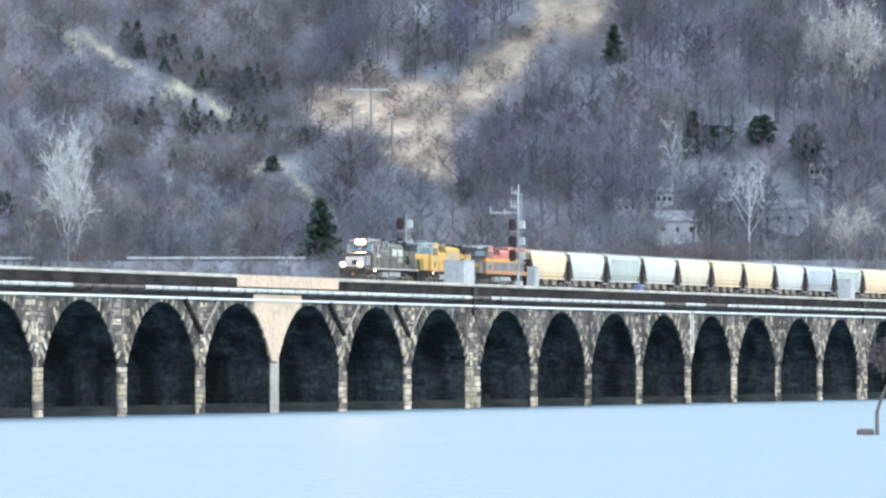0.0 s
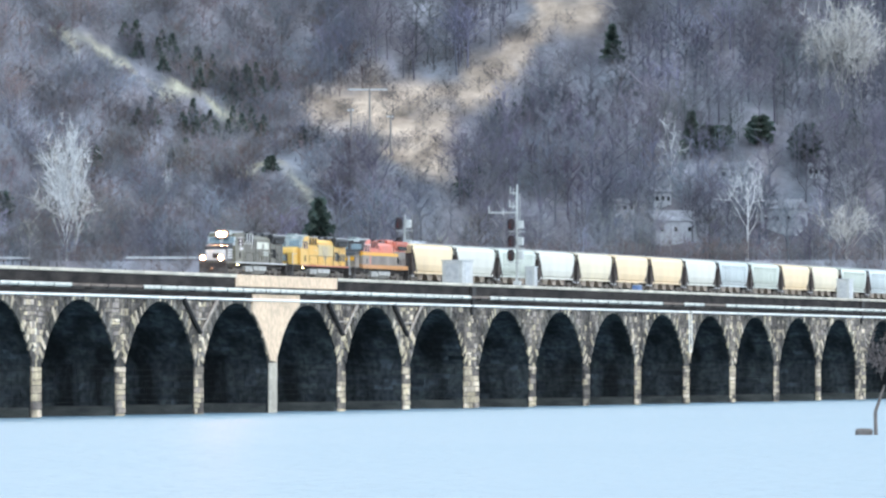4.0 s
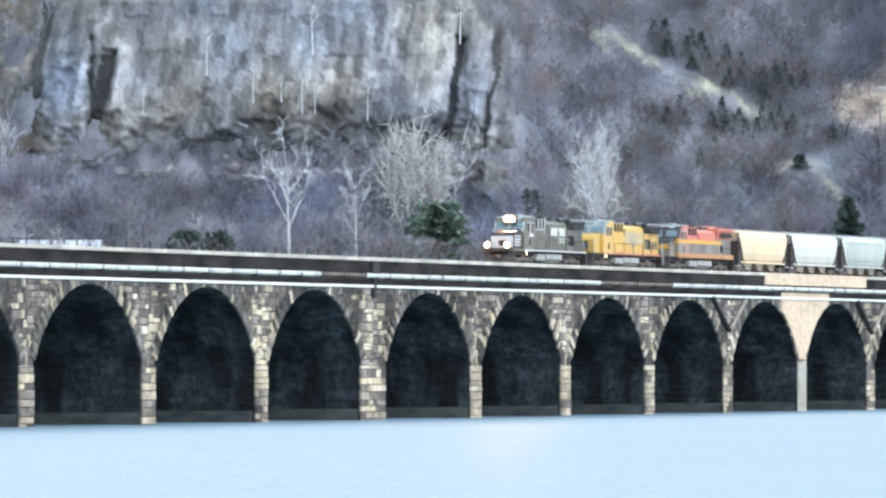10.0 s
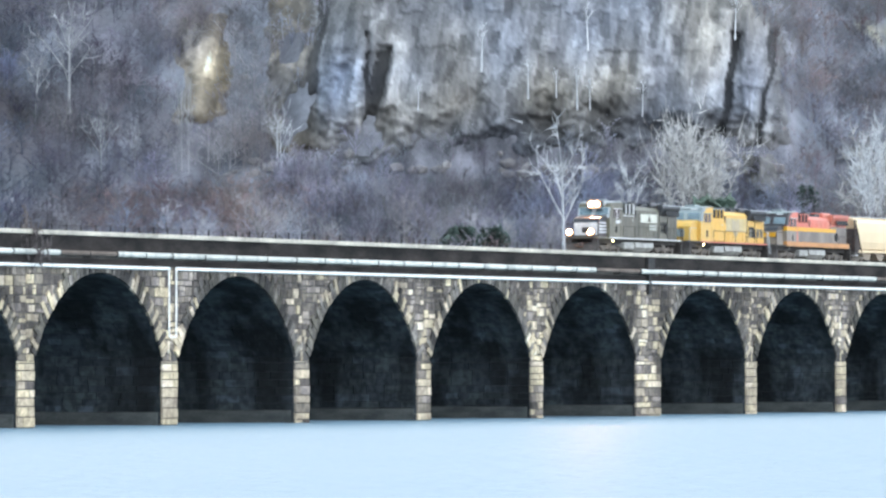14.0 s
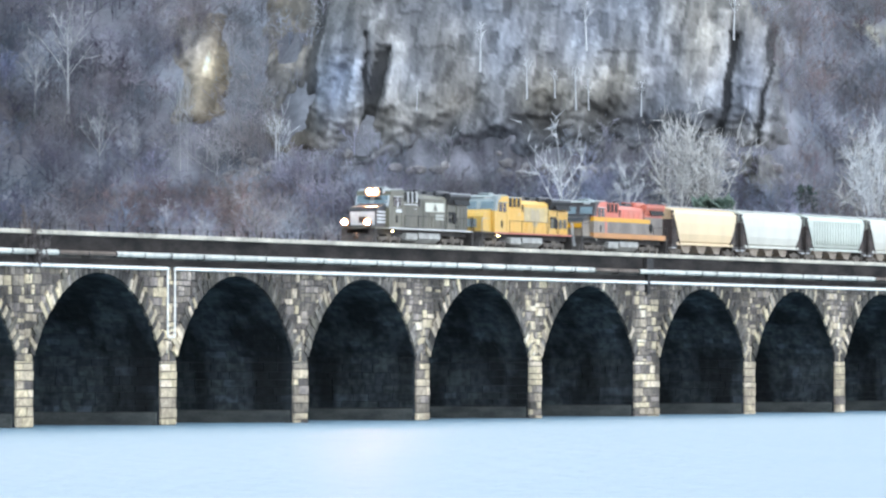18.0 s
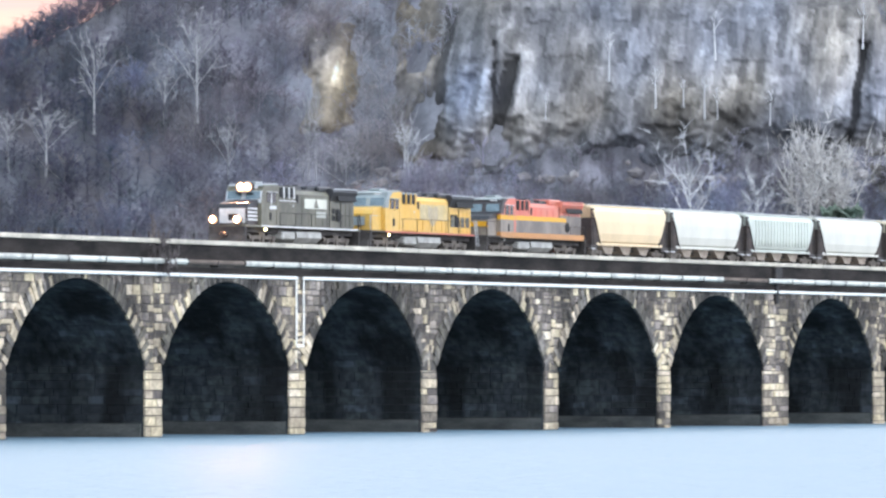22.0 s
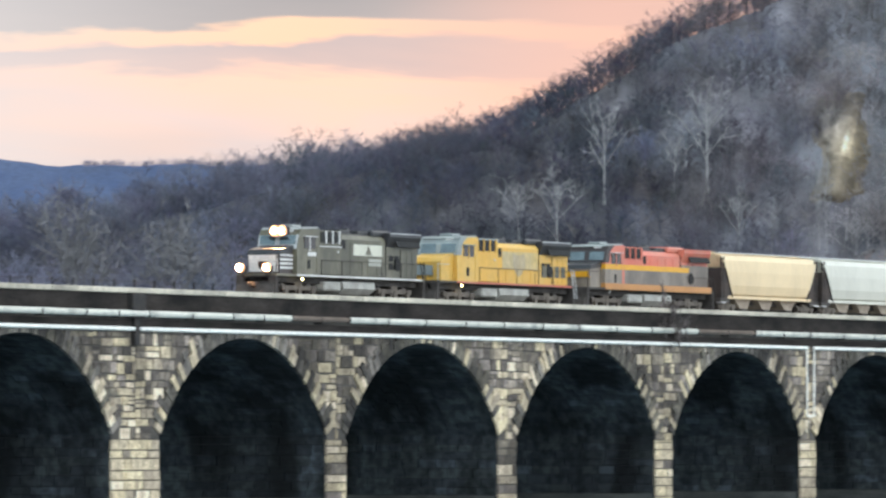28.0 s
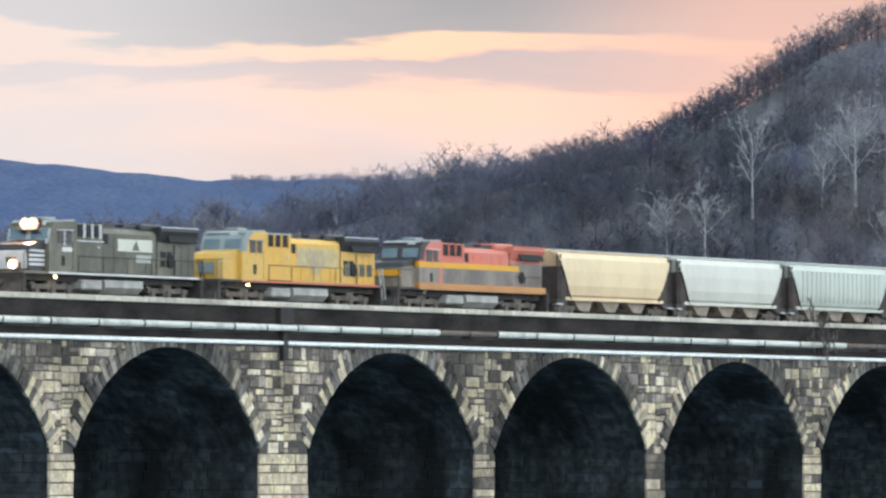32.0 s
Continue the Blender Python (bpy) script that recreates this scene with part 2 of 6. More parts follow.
def box(bm, x0, x1, y0, y1, z0, z1, bevel=0.0):
    r = bmesh.ops.create_cube(bm, size=1.0)
    bmesh.ops.transform(bm, verts=r["verts"], matrix=Matrix.Translation(((x0 + x1) / 2, (y0 + y1) / 2, (z0 + z1) / 2)) @ Matrix.Diagonal((x1 - x0, y1 - y0, z1 - z0, 1)))
    if bevel:
        edges = list({e for v in r["verts"] for e in v.link_edges})
        bmesh.ops.bevel(bm, geom=edges, offset=bevel, segments=1, affect="EDGES")


def boxes(*rows, bevel=0.0):
    bm = bmesh.new()
    for r in rows:
        box(bm, *r, bevel=bevel)
    return bm


def prism(profile, y0, y1, bm=None):
    """A closed outline of (x, z) drawn out from y0 to y1."""
    bm = bm or bmesh.new()
    a = [bm.verts.new((x, y0, z)) for x, z in profile]
    b = [bm.verts.new((x, y1, z)) for x, z in profile]
    bm.faces.new(a)
    bm.faces.new(b[::-1])
    k = len(a)
    for i in range(k):
        bm.faces.new((a[i], b[i], b[(i + 1) % k], a[(i + 1) % k]))
    return bm


def cross_prism(profile, x0, x1, bm=None):
    """A closed outline of (y, z) drawn out from x0 to x1."""
    bm = bm or bmesh.new()
    a = [bm.verts.new((x0, y, z)) for y, z in profile]
    b = [bm.verts.new((x1, y, z)) for y, z in profile]
    bm.faces.new(a)
    bm.faces.new(b[::-1])
    k = len(a)
    for i in range(k):
        bm.faces.new((a[i], b[i], b[(i + 1) % k], a[(i + 1) % k]))
    return bm


def rod(bm, p, q, r, sides=8, r2=None):
    p, q = Vector(p), Vector(q)
    d = q - p
    m = Matrix.Translation((p + q) / 2) @ d.to_track_quat("Z", "Y").to_matrix().to_4x4()
    bmesh.ops.create_cone(bm, cap_ends=True, segments=sides, radius1=r, radius2=r if r2 is None else r2, depth=d.length, matrix=m)


def rods(*rows, sides=8):
    bm = bmesh.new()
    for p, q, r in rows:
        rod(bm, p, q, r, sides)
    return bm


def fast_mesh(name, verts, tris, mat, tints=None):
    """One mesh from arrays of places and triangles; tints: a colour for each vertex."""
    me = bpy.data.meshes.new(name)
    me.vertices.add(len(verts))
    me.vertices.foreach_set("co", np.ascontiguousarray(verts, dtype=np.float32).ravel())
    me.loops.add(len(tris) * 3)
    me.loops.foreach_set("vertex_index", np.ascontiguousarray(tris, dtype=np.int32).ravel())
    me.polygons.add(len(tris))
    me.polygons.foreach_set("loop_start", np.arange(0, len(tris) * 3, 3, dtype=np.int32))
    me.update(calc_edges=True)
    if tints is not None:
        at = me.attributes.new("tint", "FLOAT_COLOR", "POINT")
        rgba = np.ones((len(verts), 4), dtype=np.float32)
        rgba[:, :3] = tints
        at.data.foreach_set("color", rgba.ravel())
    me.materials.append(mat)
    return new(name, me)


# ---- river ----
def river_material():
    m = bpy.data.materials.new("river_water")
    m.use_nodes = True
    n, l = m.node_tree.nodes, m.node_tree.links
    b = n["Principled BSDF"]
    b.inputs["Base Color"].default_value = (0.50, 0.64, 0.72, 1)
    b.inputs["Roughness"].default_value = 0.45
    b.inputs["IOR"].default_value = 1.33
    pos = n.new("ShaderNodeNewGeometry").outputs["Position"]
    waves = n.new("ShaderNodeTexNoise")
    waves.inputs["Scale"].default_value, waves.inputs["Detail"].default_value = 0.5, 6.0
    l.new(pos, waves.inputs["Vector"])
    broad = n.new("ShaderNodeTexNoise")
    broad.inputs["Scale"].default_value, broad.inputs["Detail"].default_value = 0.012, 5.0
    l.new(pos, broad.inputs["Vector"])
    mx = n.new("ShaderNodeMix")
    mx.data_type = "RGBA"
    l.new(broad.outputs[0], mx.inputs[0])
    mx.inputs[6].default_value, mx.inputs[7].default_value = (0.145, 0.245, 0.300, 1), (0.195, 0.28, 0.33, 1)
    l.new(mx.outputs[2], b.inputs["Base Color"])
    bp = n.new("ShaderNodeBump")
    bp.inputs["Strength"].default_value, bp.inputs["Distance"].default_value = 1.0, 0.5
    l.new(waves.outputs[0], bp.inputs["Height"])
    l.new(bp.outputs[0], b.inputs["Normal"])
    return m


water = link_mesh("water", [(-4700, -4700, -0.12), (4700, -4700, -0.12), (4700, 4700, -0.12), (-4700, 4700, -0.12)], [(0, 1, 2, 3)], river_material())
tagged(water, "pale blue rippled river water under a dusk sky", "river", kind="structure")

# ---- hillside: a bench for the road at the far shore, then a steep wooded slope ----
SKYLINE = ((6, 6.4), (20, 6.3), (22, 5.7), (24, 4.5), (25, 3.79), (26, 3.22), (26.9, 2.70), (27.8, 2.27), (28.7, 2.05), (29.2, 1.92), (29.8, 1.76), (31, 1.50), (33, 1.30), (36, 1.15), (46, 1.0))
SKY_AZ, SKY_EL = np.array([a for a, e in SKYLINE]), np.array([e for a, e in SKYLINE])
SHORE, BENCH, FOOT = 1330.0, 1362.0, 1425.0


def rough_field(x, y, seed, octaves=5, size=120.0):
    """Smooth random relief from sums of slanted waves."""
    rng = np.random.RandomState(seed)
    z = np.zeros_like(x)
    for o in range(octaves):
        k = 2 * np.pi / (size / 1.9 ** o)
        for _ in range(5):
            a, ph = rng.uniform(0, 2 * np.pi, 2)
            z += np.sin(k * (x * np.cos(a) + y * np.sin(a)) + ph) / (5 * 1.7 ** o) * 1.6
    return z


def ground_height(az, r):
    """Height of the far shore and hill at an azimuth (degrees) and distance."""
    az, r = np.broadcast_arrays(np.asarray(az, float), np.asarray(r, float))
    x, y = r * np.cos(np.radians(az)), r * np.sin(np.radians(az))
    bank = np.clip((r - SHORE) / (BENCH - SHORE), -0.3, 1) * 24.6
    steep = 0.62 + 0.10 * rough_field(x, y, 3, 2, 300.0)
    cliff = np.clip(1 - np.abs(az - 22.0) / 2.3, 0, 1)
    slope = 25.0 + steep * np.clip(r - FOOT, 0, None) + np.clip(cliff * 3, 0, 1) * np.clip((r - FOOT - 18) * 2.2, 0, 34)
    top = 4.58 + np.tan(np.radians(np.interp(az, SKY_AZ, SKY_EL))) * 1580.0
    top = np.maximum(top, 25.0)
    z = np.minimum(slope, top + 0.02 * (r - 1580.0))
    z = z + rough_field(x, y, 7) * 2.2 * np.clip((r - FOOT) / 60, 0, 1) * (1 - 0.85 * np.clip(cliff * 3, 0, 1))
    return np.where(r < BENCH, bank, z)


def cover_at(az, el):
    """Share of tan grass (0..1) at a direction: the open slide, the grassy rims, the terraced ledges."""
    def streak(pts, width):
        best = np.full(np.shape(az), 9.0)
        for (a0, e0), (a1, e1) in zip(pts, pts[1:]):
            ux, uy = a1 - a0, e1 - e0
            t = np.clip(((az - a0) * ux + (el - e0) * uy) / (ux * ux + uy * uy), 0, 1)
            best = np.minimum(best, np.hypot(az - a0 - t * ux, el - e0 - t * uy) / width)
        return np.clip(1.4 - best, 0, 1)
    slide = np.maximum.reduce([streak(((17.25, 2.10), (16.9, 2.15), (16.6, 1.95), (16.45, 1.72)), 0.20), streak(((16.75, 2.15), (16.2, 2.2), (15.75, 2.55), (15.55, 2.85), (15.2, 2.88)), 0.13), streak(((16.8, 1.75), (16.4, 1.70)), 0.11)])
    rims = np.maximum.reduce([streak(((19.45, 2.70), (19.2, 2.62), (18.86, 2.43), (18.4, 2.18), (18.1, 2.02)), 0.028), streak(((17.9, 1.60), (17.6, 1.64), (17.45, 1.40), (17.3, 1.25)), 0.042)])
    return slide, rims


azs = np.linspace(5.0, 54.0, 700)
rs = np.concatenate([np.linspace(SHORE - 12, BENCH, 6), np.linspace(BENCH + 4, 1760, 120), np.linspace(1775, 3000, 24)])
AZ, RR = np.meshgrid(azs, rs, indexing="ij")
ZZ = ground_height(AZ, RR)
hill_v = np.stack([RR * np.cos(np.radians(AZ)), RR * np.sin(np.radians(AZ)), ZZ], -1).reshape(-1, 3)
EL = np.degrees(np.arctan2(ZZ - 4.58, RR))
slide, rims = cover_at(AZ + 0.10 * rough_field(AZ * 60, EL * 60, 5, 4, 40), EL + 0.06 * rough_field(AZ * 60, EL * 60, 6, 4, 40))
soil = np.array((0.190, 0.185, 0.200)) * (1 + 0.25 * rough_field(hill_v[:, 0], hill_v[:, 1], 9, 5, 90).reshape(AZ.shape))[..., None]
soil = soil * np.exp(0.35 * rough_field(AZ * 25, EL * 25, 13, 4, 12))[..., None] + np.array((0.012, 0.0, -0.004)) * rough_field(AZ * 100, EL * 100, 12, 3, 80)[..., None]
tan_grass = np.array((0.44, 0.335, 0.255)) * (1 + 0.30 * rough_field(AZ * 25, EL * 25, 18, 4, 9))[..., None]
green_grass = np.array((0.46, 0.42, 0.31)) * (1 + 0.25 * rough_field(AZ * 25, EL * 25, 19, 4, 6))[..., None]
cover = soil * (1 - slide[..., None]) + tan_grass * slide[..., None]
rocky = (np.clip((AZ - 20.0) / 0.15, 0, 1) * np.clip((24.2 - AZ) / 0.2, 0, 1) * np.clip((EL - 1.65) / 0.25, 0, 1) * np.clip((3.05 - EL) / 0.15, 0, 1))[..., None]
cover = cover * (1 - rocky) + np.array((0.22, 0.215, 0.225)) * (1 + 0.45 * rough_field(AZ * 100, EL * 14, 15, 4, 14))[..., None] * rocky
# Evening dimming towards the sunset is put into the ground colour.
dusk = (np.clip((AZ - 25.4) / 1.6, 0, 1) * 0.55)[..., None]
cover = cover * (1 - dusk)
cover = cover * (1 - rims[..., None]) + green_grass * rims[..., None]
n_az, n_r = AZ.shape
idx = np.arange(n_az * n_r).reshape(n_az, n_r)
q00, q10, q11, q01 = idx[:-1, :-1].ravel(), idx[1:, :-1].ravel(), idx[1:, 1:].ravel(), idx[:-1, 1:].ravel()
hill_t = np.concatenate([np.stack([q00, q01, q11], 1), np.stack([q00, q11, q10], 1)])
HILL = material("leaf_litter_and_grass", (1.0, 1.0, 1.0), (0.72, 0.72, 0.74), scale=0.06, rough=0.95, bump=0.6, fine=8.0, world_space=True, tint=True)
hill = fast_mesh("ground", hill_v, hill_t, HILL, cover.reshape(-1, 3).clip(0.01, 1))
hill.data.shade_smooth()
tagged(hill, "steep brown hillside with leaf litter and tan grass", "hillside", kind="structure")

# far ridge beyond the valley; distance haze is put into its blue colour
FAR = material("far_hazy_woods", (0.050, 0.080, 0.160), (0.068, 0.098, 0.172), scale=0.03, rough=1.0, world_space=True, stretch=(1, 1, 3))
fa = np.linspace(24, 44, 160)
fr = np.array([3900.0, 4150.0, 4500.0])
fel = np.interp(fa, (24, 28.5, 30.2, 31.2, 32.0, 33.0, 36, 44), (2.0, 2.22, 2.235, 2.22, 2.30, 2.40, 2.5, 2.2)) + 0.007 * np.sin(fa * 9) + 0.004 * np.sin(fa * 31 + 1)
ridge_v, ridge_f = [], []
for i, a in enumerate(fa):
    c, s = math.cos(radians(a)), math.sin(radians(a))
    ztop = 4.58 + math.tan(radians(fel[i])) * 4150
    for r, z in ((3900.0, -1.0), (4000.0, ztop * 0.62), (4150.0, ztop), (4500.0, ztop * 0.9)):
        ridge_v.append((r * c, r * s, z))
    if i:
        for j in range(3):
            a0 = (i - 1) * 4 + j
            ridge_f.append((a0, a0 + 4, a0 + 5, a0 + 1))
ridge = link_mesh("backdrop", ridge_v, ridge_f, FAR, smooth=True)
tagged(ridge, "blue hazy wooded ridge on the horizon", "ridge", kind="structure")

# ---- stone bridge ----
PITCH, WIDE_EXTRA, HALF_SPAN, ARCH_R, CROWN, SPRING, DEEP = 23.95, 1.6, 10.67, 12.38, 11.02, 4.92, 15.8
FIRST, LAST = -19, 20


def is_wide(k):
    return (k - 3) % 8 == 0


PIERS = {0: 691.0}
for k in range(0, LAST):
    PIERS[k + 1] = PIERS[k] + PITCH + (WIDE_EXTRA if is_wide(k) or is_wide(k + 1) else 0)
for k in range(0, FIRST, -1):
    PIERS[k - 1] = PIERS[k] - PITCH - (WIDE_EXTRA if is_wide(k - 1) or is_wide(k) else 0)


def half_pier(k):
    return 2.91 if is_wide(k) else 1.31


bridge = thing("stone_bridge", pose(0, FACE, 0), "long weathered limestone railway viaduct over the river", "bridge", kind="structure")


def arch_outline(k):
    """Spandrel and vault of the bay between two piers, as an outline in x and z."""
    xa, xb = PIERS[k] + half_pier(k), PIERS[k + 1] - half_pier(k + 1)
    mid, span = (xa + xb) / 2, (xb - xa) / 2
    zc = CROWN - ARCH_R
    arc = []
    for i in range(25):
        x = -span + 2 * span * i / 24
        arc.append((mid + x, zc + math.sqrt(ARCH_R ** 2 - x * x)))
    return [(PIERS[k], 13.6), (PIERS[k], SPRING - 0.3), (xa, SPRING - 0.3)] + arc + [(xb, SPRING - 0.3), (PIERS[k + 1], SPRING - 0.3), (PIERS[k + 1], 13.6)]


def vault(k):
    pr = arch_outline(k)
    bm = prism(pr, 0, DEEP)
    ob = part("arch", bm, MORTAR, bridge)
    ob.data.materials.append(SOOT_AND_SHADE)
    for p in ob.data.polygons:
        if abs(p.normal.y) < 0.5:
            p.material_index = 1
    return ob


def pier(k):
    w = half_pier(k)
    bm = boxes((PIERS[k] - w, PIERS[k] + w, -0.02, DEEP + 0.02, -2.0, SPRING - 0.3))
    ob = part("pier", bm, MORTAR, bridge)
    ob.data.materials.append(SOOT_AND_SHADE)
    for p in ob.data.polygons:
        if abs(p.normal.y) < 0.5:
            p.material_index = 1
    part("footing", boxes((PIERS[k] - w - 0.16, PIERS[k] + w + 0.16, 0.25, DEEP - 0.25, -2.0, 0.85), bevel=0.04), FOOTING, bridge, "silt-stained footing course")


for k in range(FIRST, LAST):
    vault(k)
for k in range(FIRST, LAST + 1):
    pier(k)

X_A, X_B = PIERS[FIRST], PIERS[LAST]
part("deck", boxes((X_A, X_B, 0.3, DEEP - 0.3, 13.3, 13.62)), BALLAST, bridge, "ballasted track bed")
# far parapet, near parapet with the buff repaired length
part("parapet", boxes((X_A, X_B, DEEP - 0.45, DEEP, 13.604, 13.95)), PARAPET, bridge)
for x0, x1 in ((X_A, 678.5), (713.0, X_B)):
    part("parapet", boxes((x0, x1, -0.14, 0.5, 12.55, 13.62)), PARAPET, bridge, "dark parapet band")
part("parapet", boxes((678.5, 713.0, -0.18, 0.5, 12.75, 13.95)), BUFF, bridge, "buff repaired concrete parapet")
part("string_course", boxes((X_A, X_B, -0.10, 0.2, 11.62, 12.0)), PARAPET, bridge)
for x0, x1 in ((X_A, 678.5), (713.0, X_B)):
    x = x0
    while x < x1 - 0.2:
        n = min(x + 3.0, x1)
        part("coping_slab", boxes((x + 0.02, n - 0.02, -0.30, 0.55, 13.624, 13.95), bevel=0.03), COPING, bridge)
        x = n

# ---- woods and rocks on the far shore ----
def surface_r(az, el):
    """Distance at which a sight line meets the hill."""
    rr = np.linspace(FOOT - 40, 1900, 1200)
    e = np.degrees(np.arctan2(ground_height(np.full_like(rr, az), rr) - 4.58, rr))
    k = np.argmax(e >= el)
    return float(rr[k]) if e[k] >= el else 1500.0


def on_hill(az, r):
    return Vector((r * math.cos(radians(az)), r * math.sin(radians(az)), float(ground_height(az, r))))


def branch_template(seed, upright=0.55, spread=0.42, l1=9, l2=5, l3=4, start=0.28, wide=0.007, stem=0.022, shell=0, mid=0.5):
    """A bare tree one unit high: places and triangles of trunk and limbs, then of twigs."""
    rng = np.random.RandomState(seed)
    thick, thin = [], []
    lean = rng.uniform(-0.05, 0.05, 2)
    def trunk(h):
        return np.array((lean[0] * h, lean[1] * h, h))
    for i in range(l1):
        h = start + (0.85 - start) * (i + rng.uniform(0, 0.8)) / l1
        ang = i * 2.4 + rng.uniform(-0.4, 0.4)
        d = np.array((math.cos(ang), math.sin(ang), upright + 0.5 * h + rng.uniform(-0.15, 0.25)))
        d /= np.linalg.norm(d)
        ln = spread * (1.15 - 0.55 * h) * rng.uniform(0.75, 1.2)
        p = trunk(h)
        q = p + d * ln
        thick.append((p, q, 0.010 * (1.2 - h), 0.003))
        for j in range(l2):
            s = p + (q - p) * rng.uniform(0.3, 1.0)
            d2 = d * 0.7 + rng.normal(0, 0.55, 3) + (0, 0, 0.25)
            d2 /= np.linalg.norm(d2)
            e = s + d2 * ln * rng.uniform(0.3, 0.6)
            thin.append((s, e, wide))
            for _ in range(l3):
                s2 = s + (e - s) * rng.uniform(0.2, 1.0)
                d3 = d2 * 0.6 + rng.normal(0, 0.65, 3) + (0, 0, 0.2)
                d3 /= np.linalg.norm(d3)
                thin.append((s2, s2 + d3 * ln * rng.uniform(0.18, 0.42), wide * 0.75))
    for _ in range(l1 * 2):
        p = trunk(rng.uniform(0.7, 0.85))
        d = rng.normal(0, 0.5, 3) + (0, 0, 1.0)
        d /= np.linalg.norm(d)
        thin.append((p, p + d * rng.uniform(0.1, 0.22), wide))
    for _ in range(shell):     # sprays of fine twigs on the outside of the crown
        d = rng.normal(0, 1, 3)
        d[2] = abs(d[2]) * 1.2 - 0.35
        d /= np.linalg.norm(d)
        p = np.array((lean[0] * mid, lean[1] * mid, mid)) + d * (spread * 0.72, spread * 0.72, 0.88 - mid) * rng.uniform(0.72, 1.0)
        e = d + rng.normal(0, 0.35, 3) + (0, 0, 0.35)
        thin.append((p, p + e / np.linalg.norm(e) * rng.uniform(0.07, 0.15), wide * 0.6))
    v, t = [], []
    for i, h in enumerate(np.linspace(0, 0.85, 5)):
        for a in (0, 2.094, 4.189):
            v.append(trunk(h) + np.array((math.cos(a), math.sin(a), 0)) * stem * (1 - h))
        if i:
            k = 3 * i - 3
            for a in range(3):
                b = (a + 1) % 3
                t += [(k + a, k + b, k + 3 + b), (k + a, k + 3 + b, k + 3 + a)]
    cut_v, cut_t = len(v), len(t)
    for p, q, r0, r1 in thick:
        k = len(v)
        d = (q - p) / np.linalg.norm(q - p)
        u = np.cross(d, (0.3, 0.9, 0.1))
        u /= np.linalg.norm(u)
        w = np.cross(d, u)
        for c, r in ((p, r0), (q, r1)):
            for a in (0, 2.094, 4.189):
                v.append(c + (u * math.cos(a) + w * math.sin(a)) * r)
        for a in range(3):
            b = (a + 1) % 3
            t += [(k + a, k + b, k + 3 + b), (k + a, k + 3 + b, k + 3 + a)]
    for p, q, wd in thin:
        k = len(v)
        u = np.cross(q - p, rng.normal(0, 1, 3))
        u *= wd / np.linalg.norm(u)
        v += [p - u, p + u, q]
        t.append((k, k + 1, k + 2))
    return np.array(v), np.array(t), cut_v, cut_t


TREES = [branch_template(s, l3=3, wide=0.005, stem=0.016, shell=60, mid=0.58) for s in range(6)]
SHRUBS = [branch_template(40 + s, upright=0.7, spread=0.75, l1=6, l2=4, l3=2, start=0.05, wide=0.011, shell=60, mid=0.30) for s in range(4)]
WOODS = material("bare_twigs", (1, 1, 1), (0.78, 0.77, 0.8), scale=0.05, rough=0.95, world_space=True, tint=True, grit=0.06)


def thin_twigs(m):
    """A twig is round: light from all sides reaches the eye, so half of it passes the flat blade."""
    n, l = m.node_tree.nodes, m.node_tree.links
    bsdf = n["Principled BSDF"]
    through_blade = n.new("ShaderNodeBsdfTranslucent")
    l.new(bsdf.inputs["Base Color"].links[0].from_socket, through_blade.inputs["Color"])
    mixed = n.new("ShaderNodeMixShader")
    mixed.inputs[0].default_value = 0.5
    l.new(bsdf.outputs[0], mixed.inputs[1])
    l.new(through_blade.outputs[0], mixed.inputs[2])
    l.new(mixed.outputs[0], n["Material Output"].inputs["Surface"])


thin_twigs(WOODS)


def stand(name, places, templates, label, category):
    """Many bare trees or shrubs in one mesh. places: x, y, z, height, width share, colour."""
    vs, ts, cs, k = [], [], [], 0
    rng = np.random.RandomState(len(places))
    for x, y, z, h, wd, col in places:
        v, t, _, _ = templates[rng.randint(len(templates))]
        a = rng.uniform(0, 6.283)
        c, s = math.cos(a), math.sin(a)
        w = np.stack([(v[:, 0] * c - v[:, 1] * s) * h * wd + x, (v[:, 0] * s + v[:, 1] * c) * h * wd + y, v[:, 2] * h + z - 0.2], 1)
        vs.append(w)
        ts.append(t + k)
        cs.append(np.tile(col, (len(v), 1)))
        k += len(v)
    ob = fast_mesh(name, np.concatenate(vs), np.concatenate(ts), WOODS, np.concatenate(cs))
    return tagged(ob, label, category, kind="stuff")


# Haze on the crest is tinted into these pale and blue-grey trees.
far_trees = []
fg = np.random.RandomState(23)
for _ in range(260):
    a = fg.uniform(29.60, 30.98)
    z = 4.58 + math.tan(radians(float(np.interp(a, fa, fel)))) * 4150
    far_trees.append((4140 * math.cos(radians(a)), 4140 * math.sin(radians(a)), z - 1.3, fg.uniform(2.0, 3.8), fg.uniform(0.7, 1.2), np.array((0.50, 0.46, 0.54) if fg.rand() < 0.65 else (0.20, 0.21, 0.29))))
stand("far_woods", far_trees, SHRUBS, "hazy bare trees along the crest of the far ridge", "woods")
rng = np.random.RandomState(11)
tall, low = [], []
# lower growth before the houses and the evergreens
GLADES = ((13.3, 14.5, 1.70, 2.2), (13.84, 14.12, 1.52, 1.72), (14.38, 14.75, 1.05, 1.3), (13.48, 13.76, 1.13, 1.3))


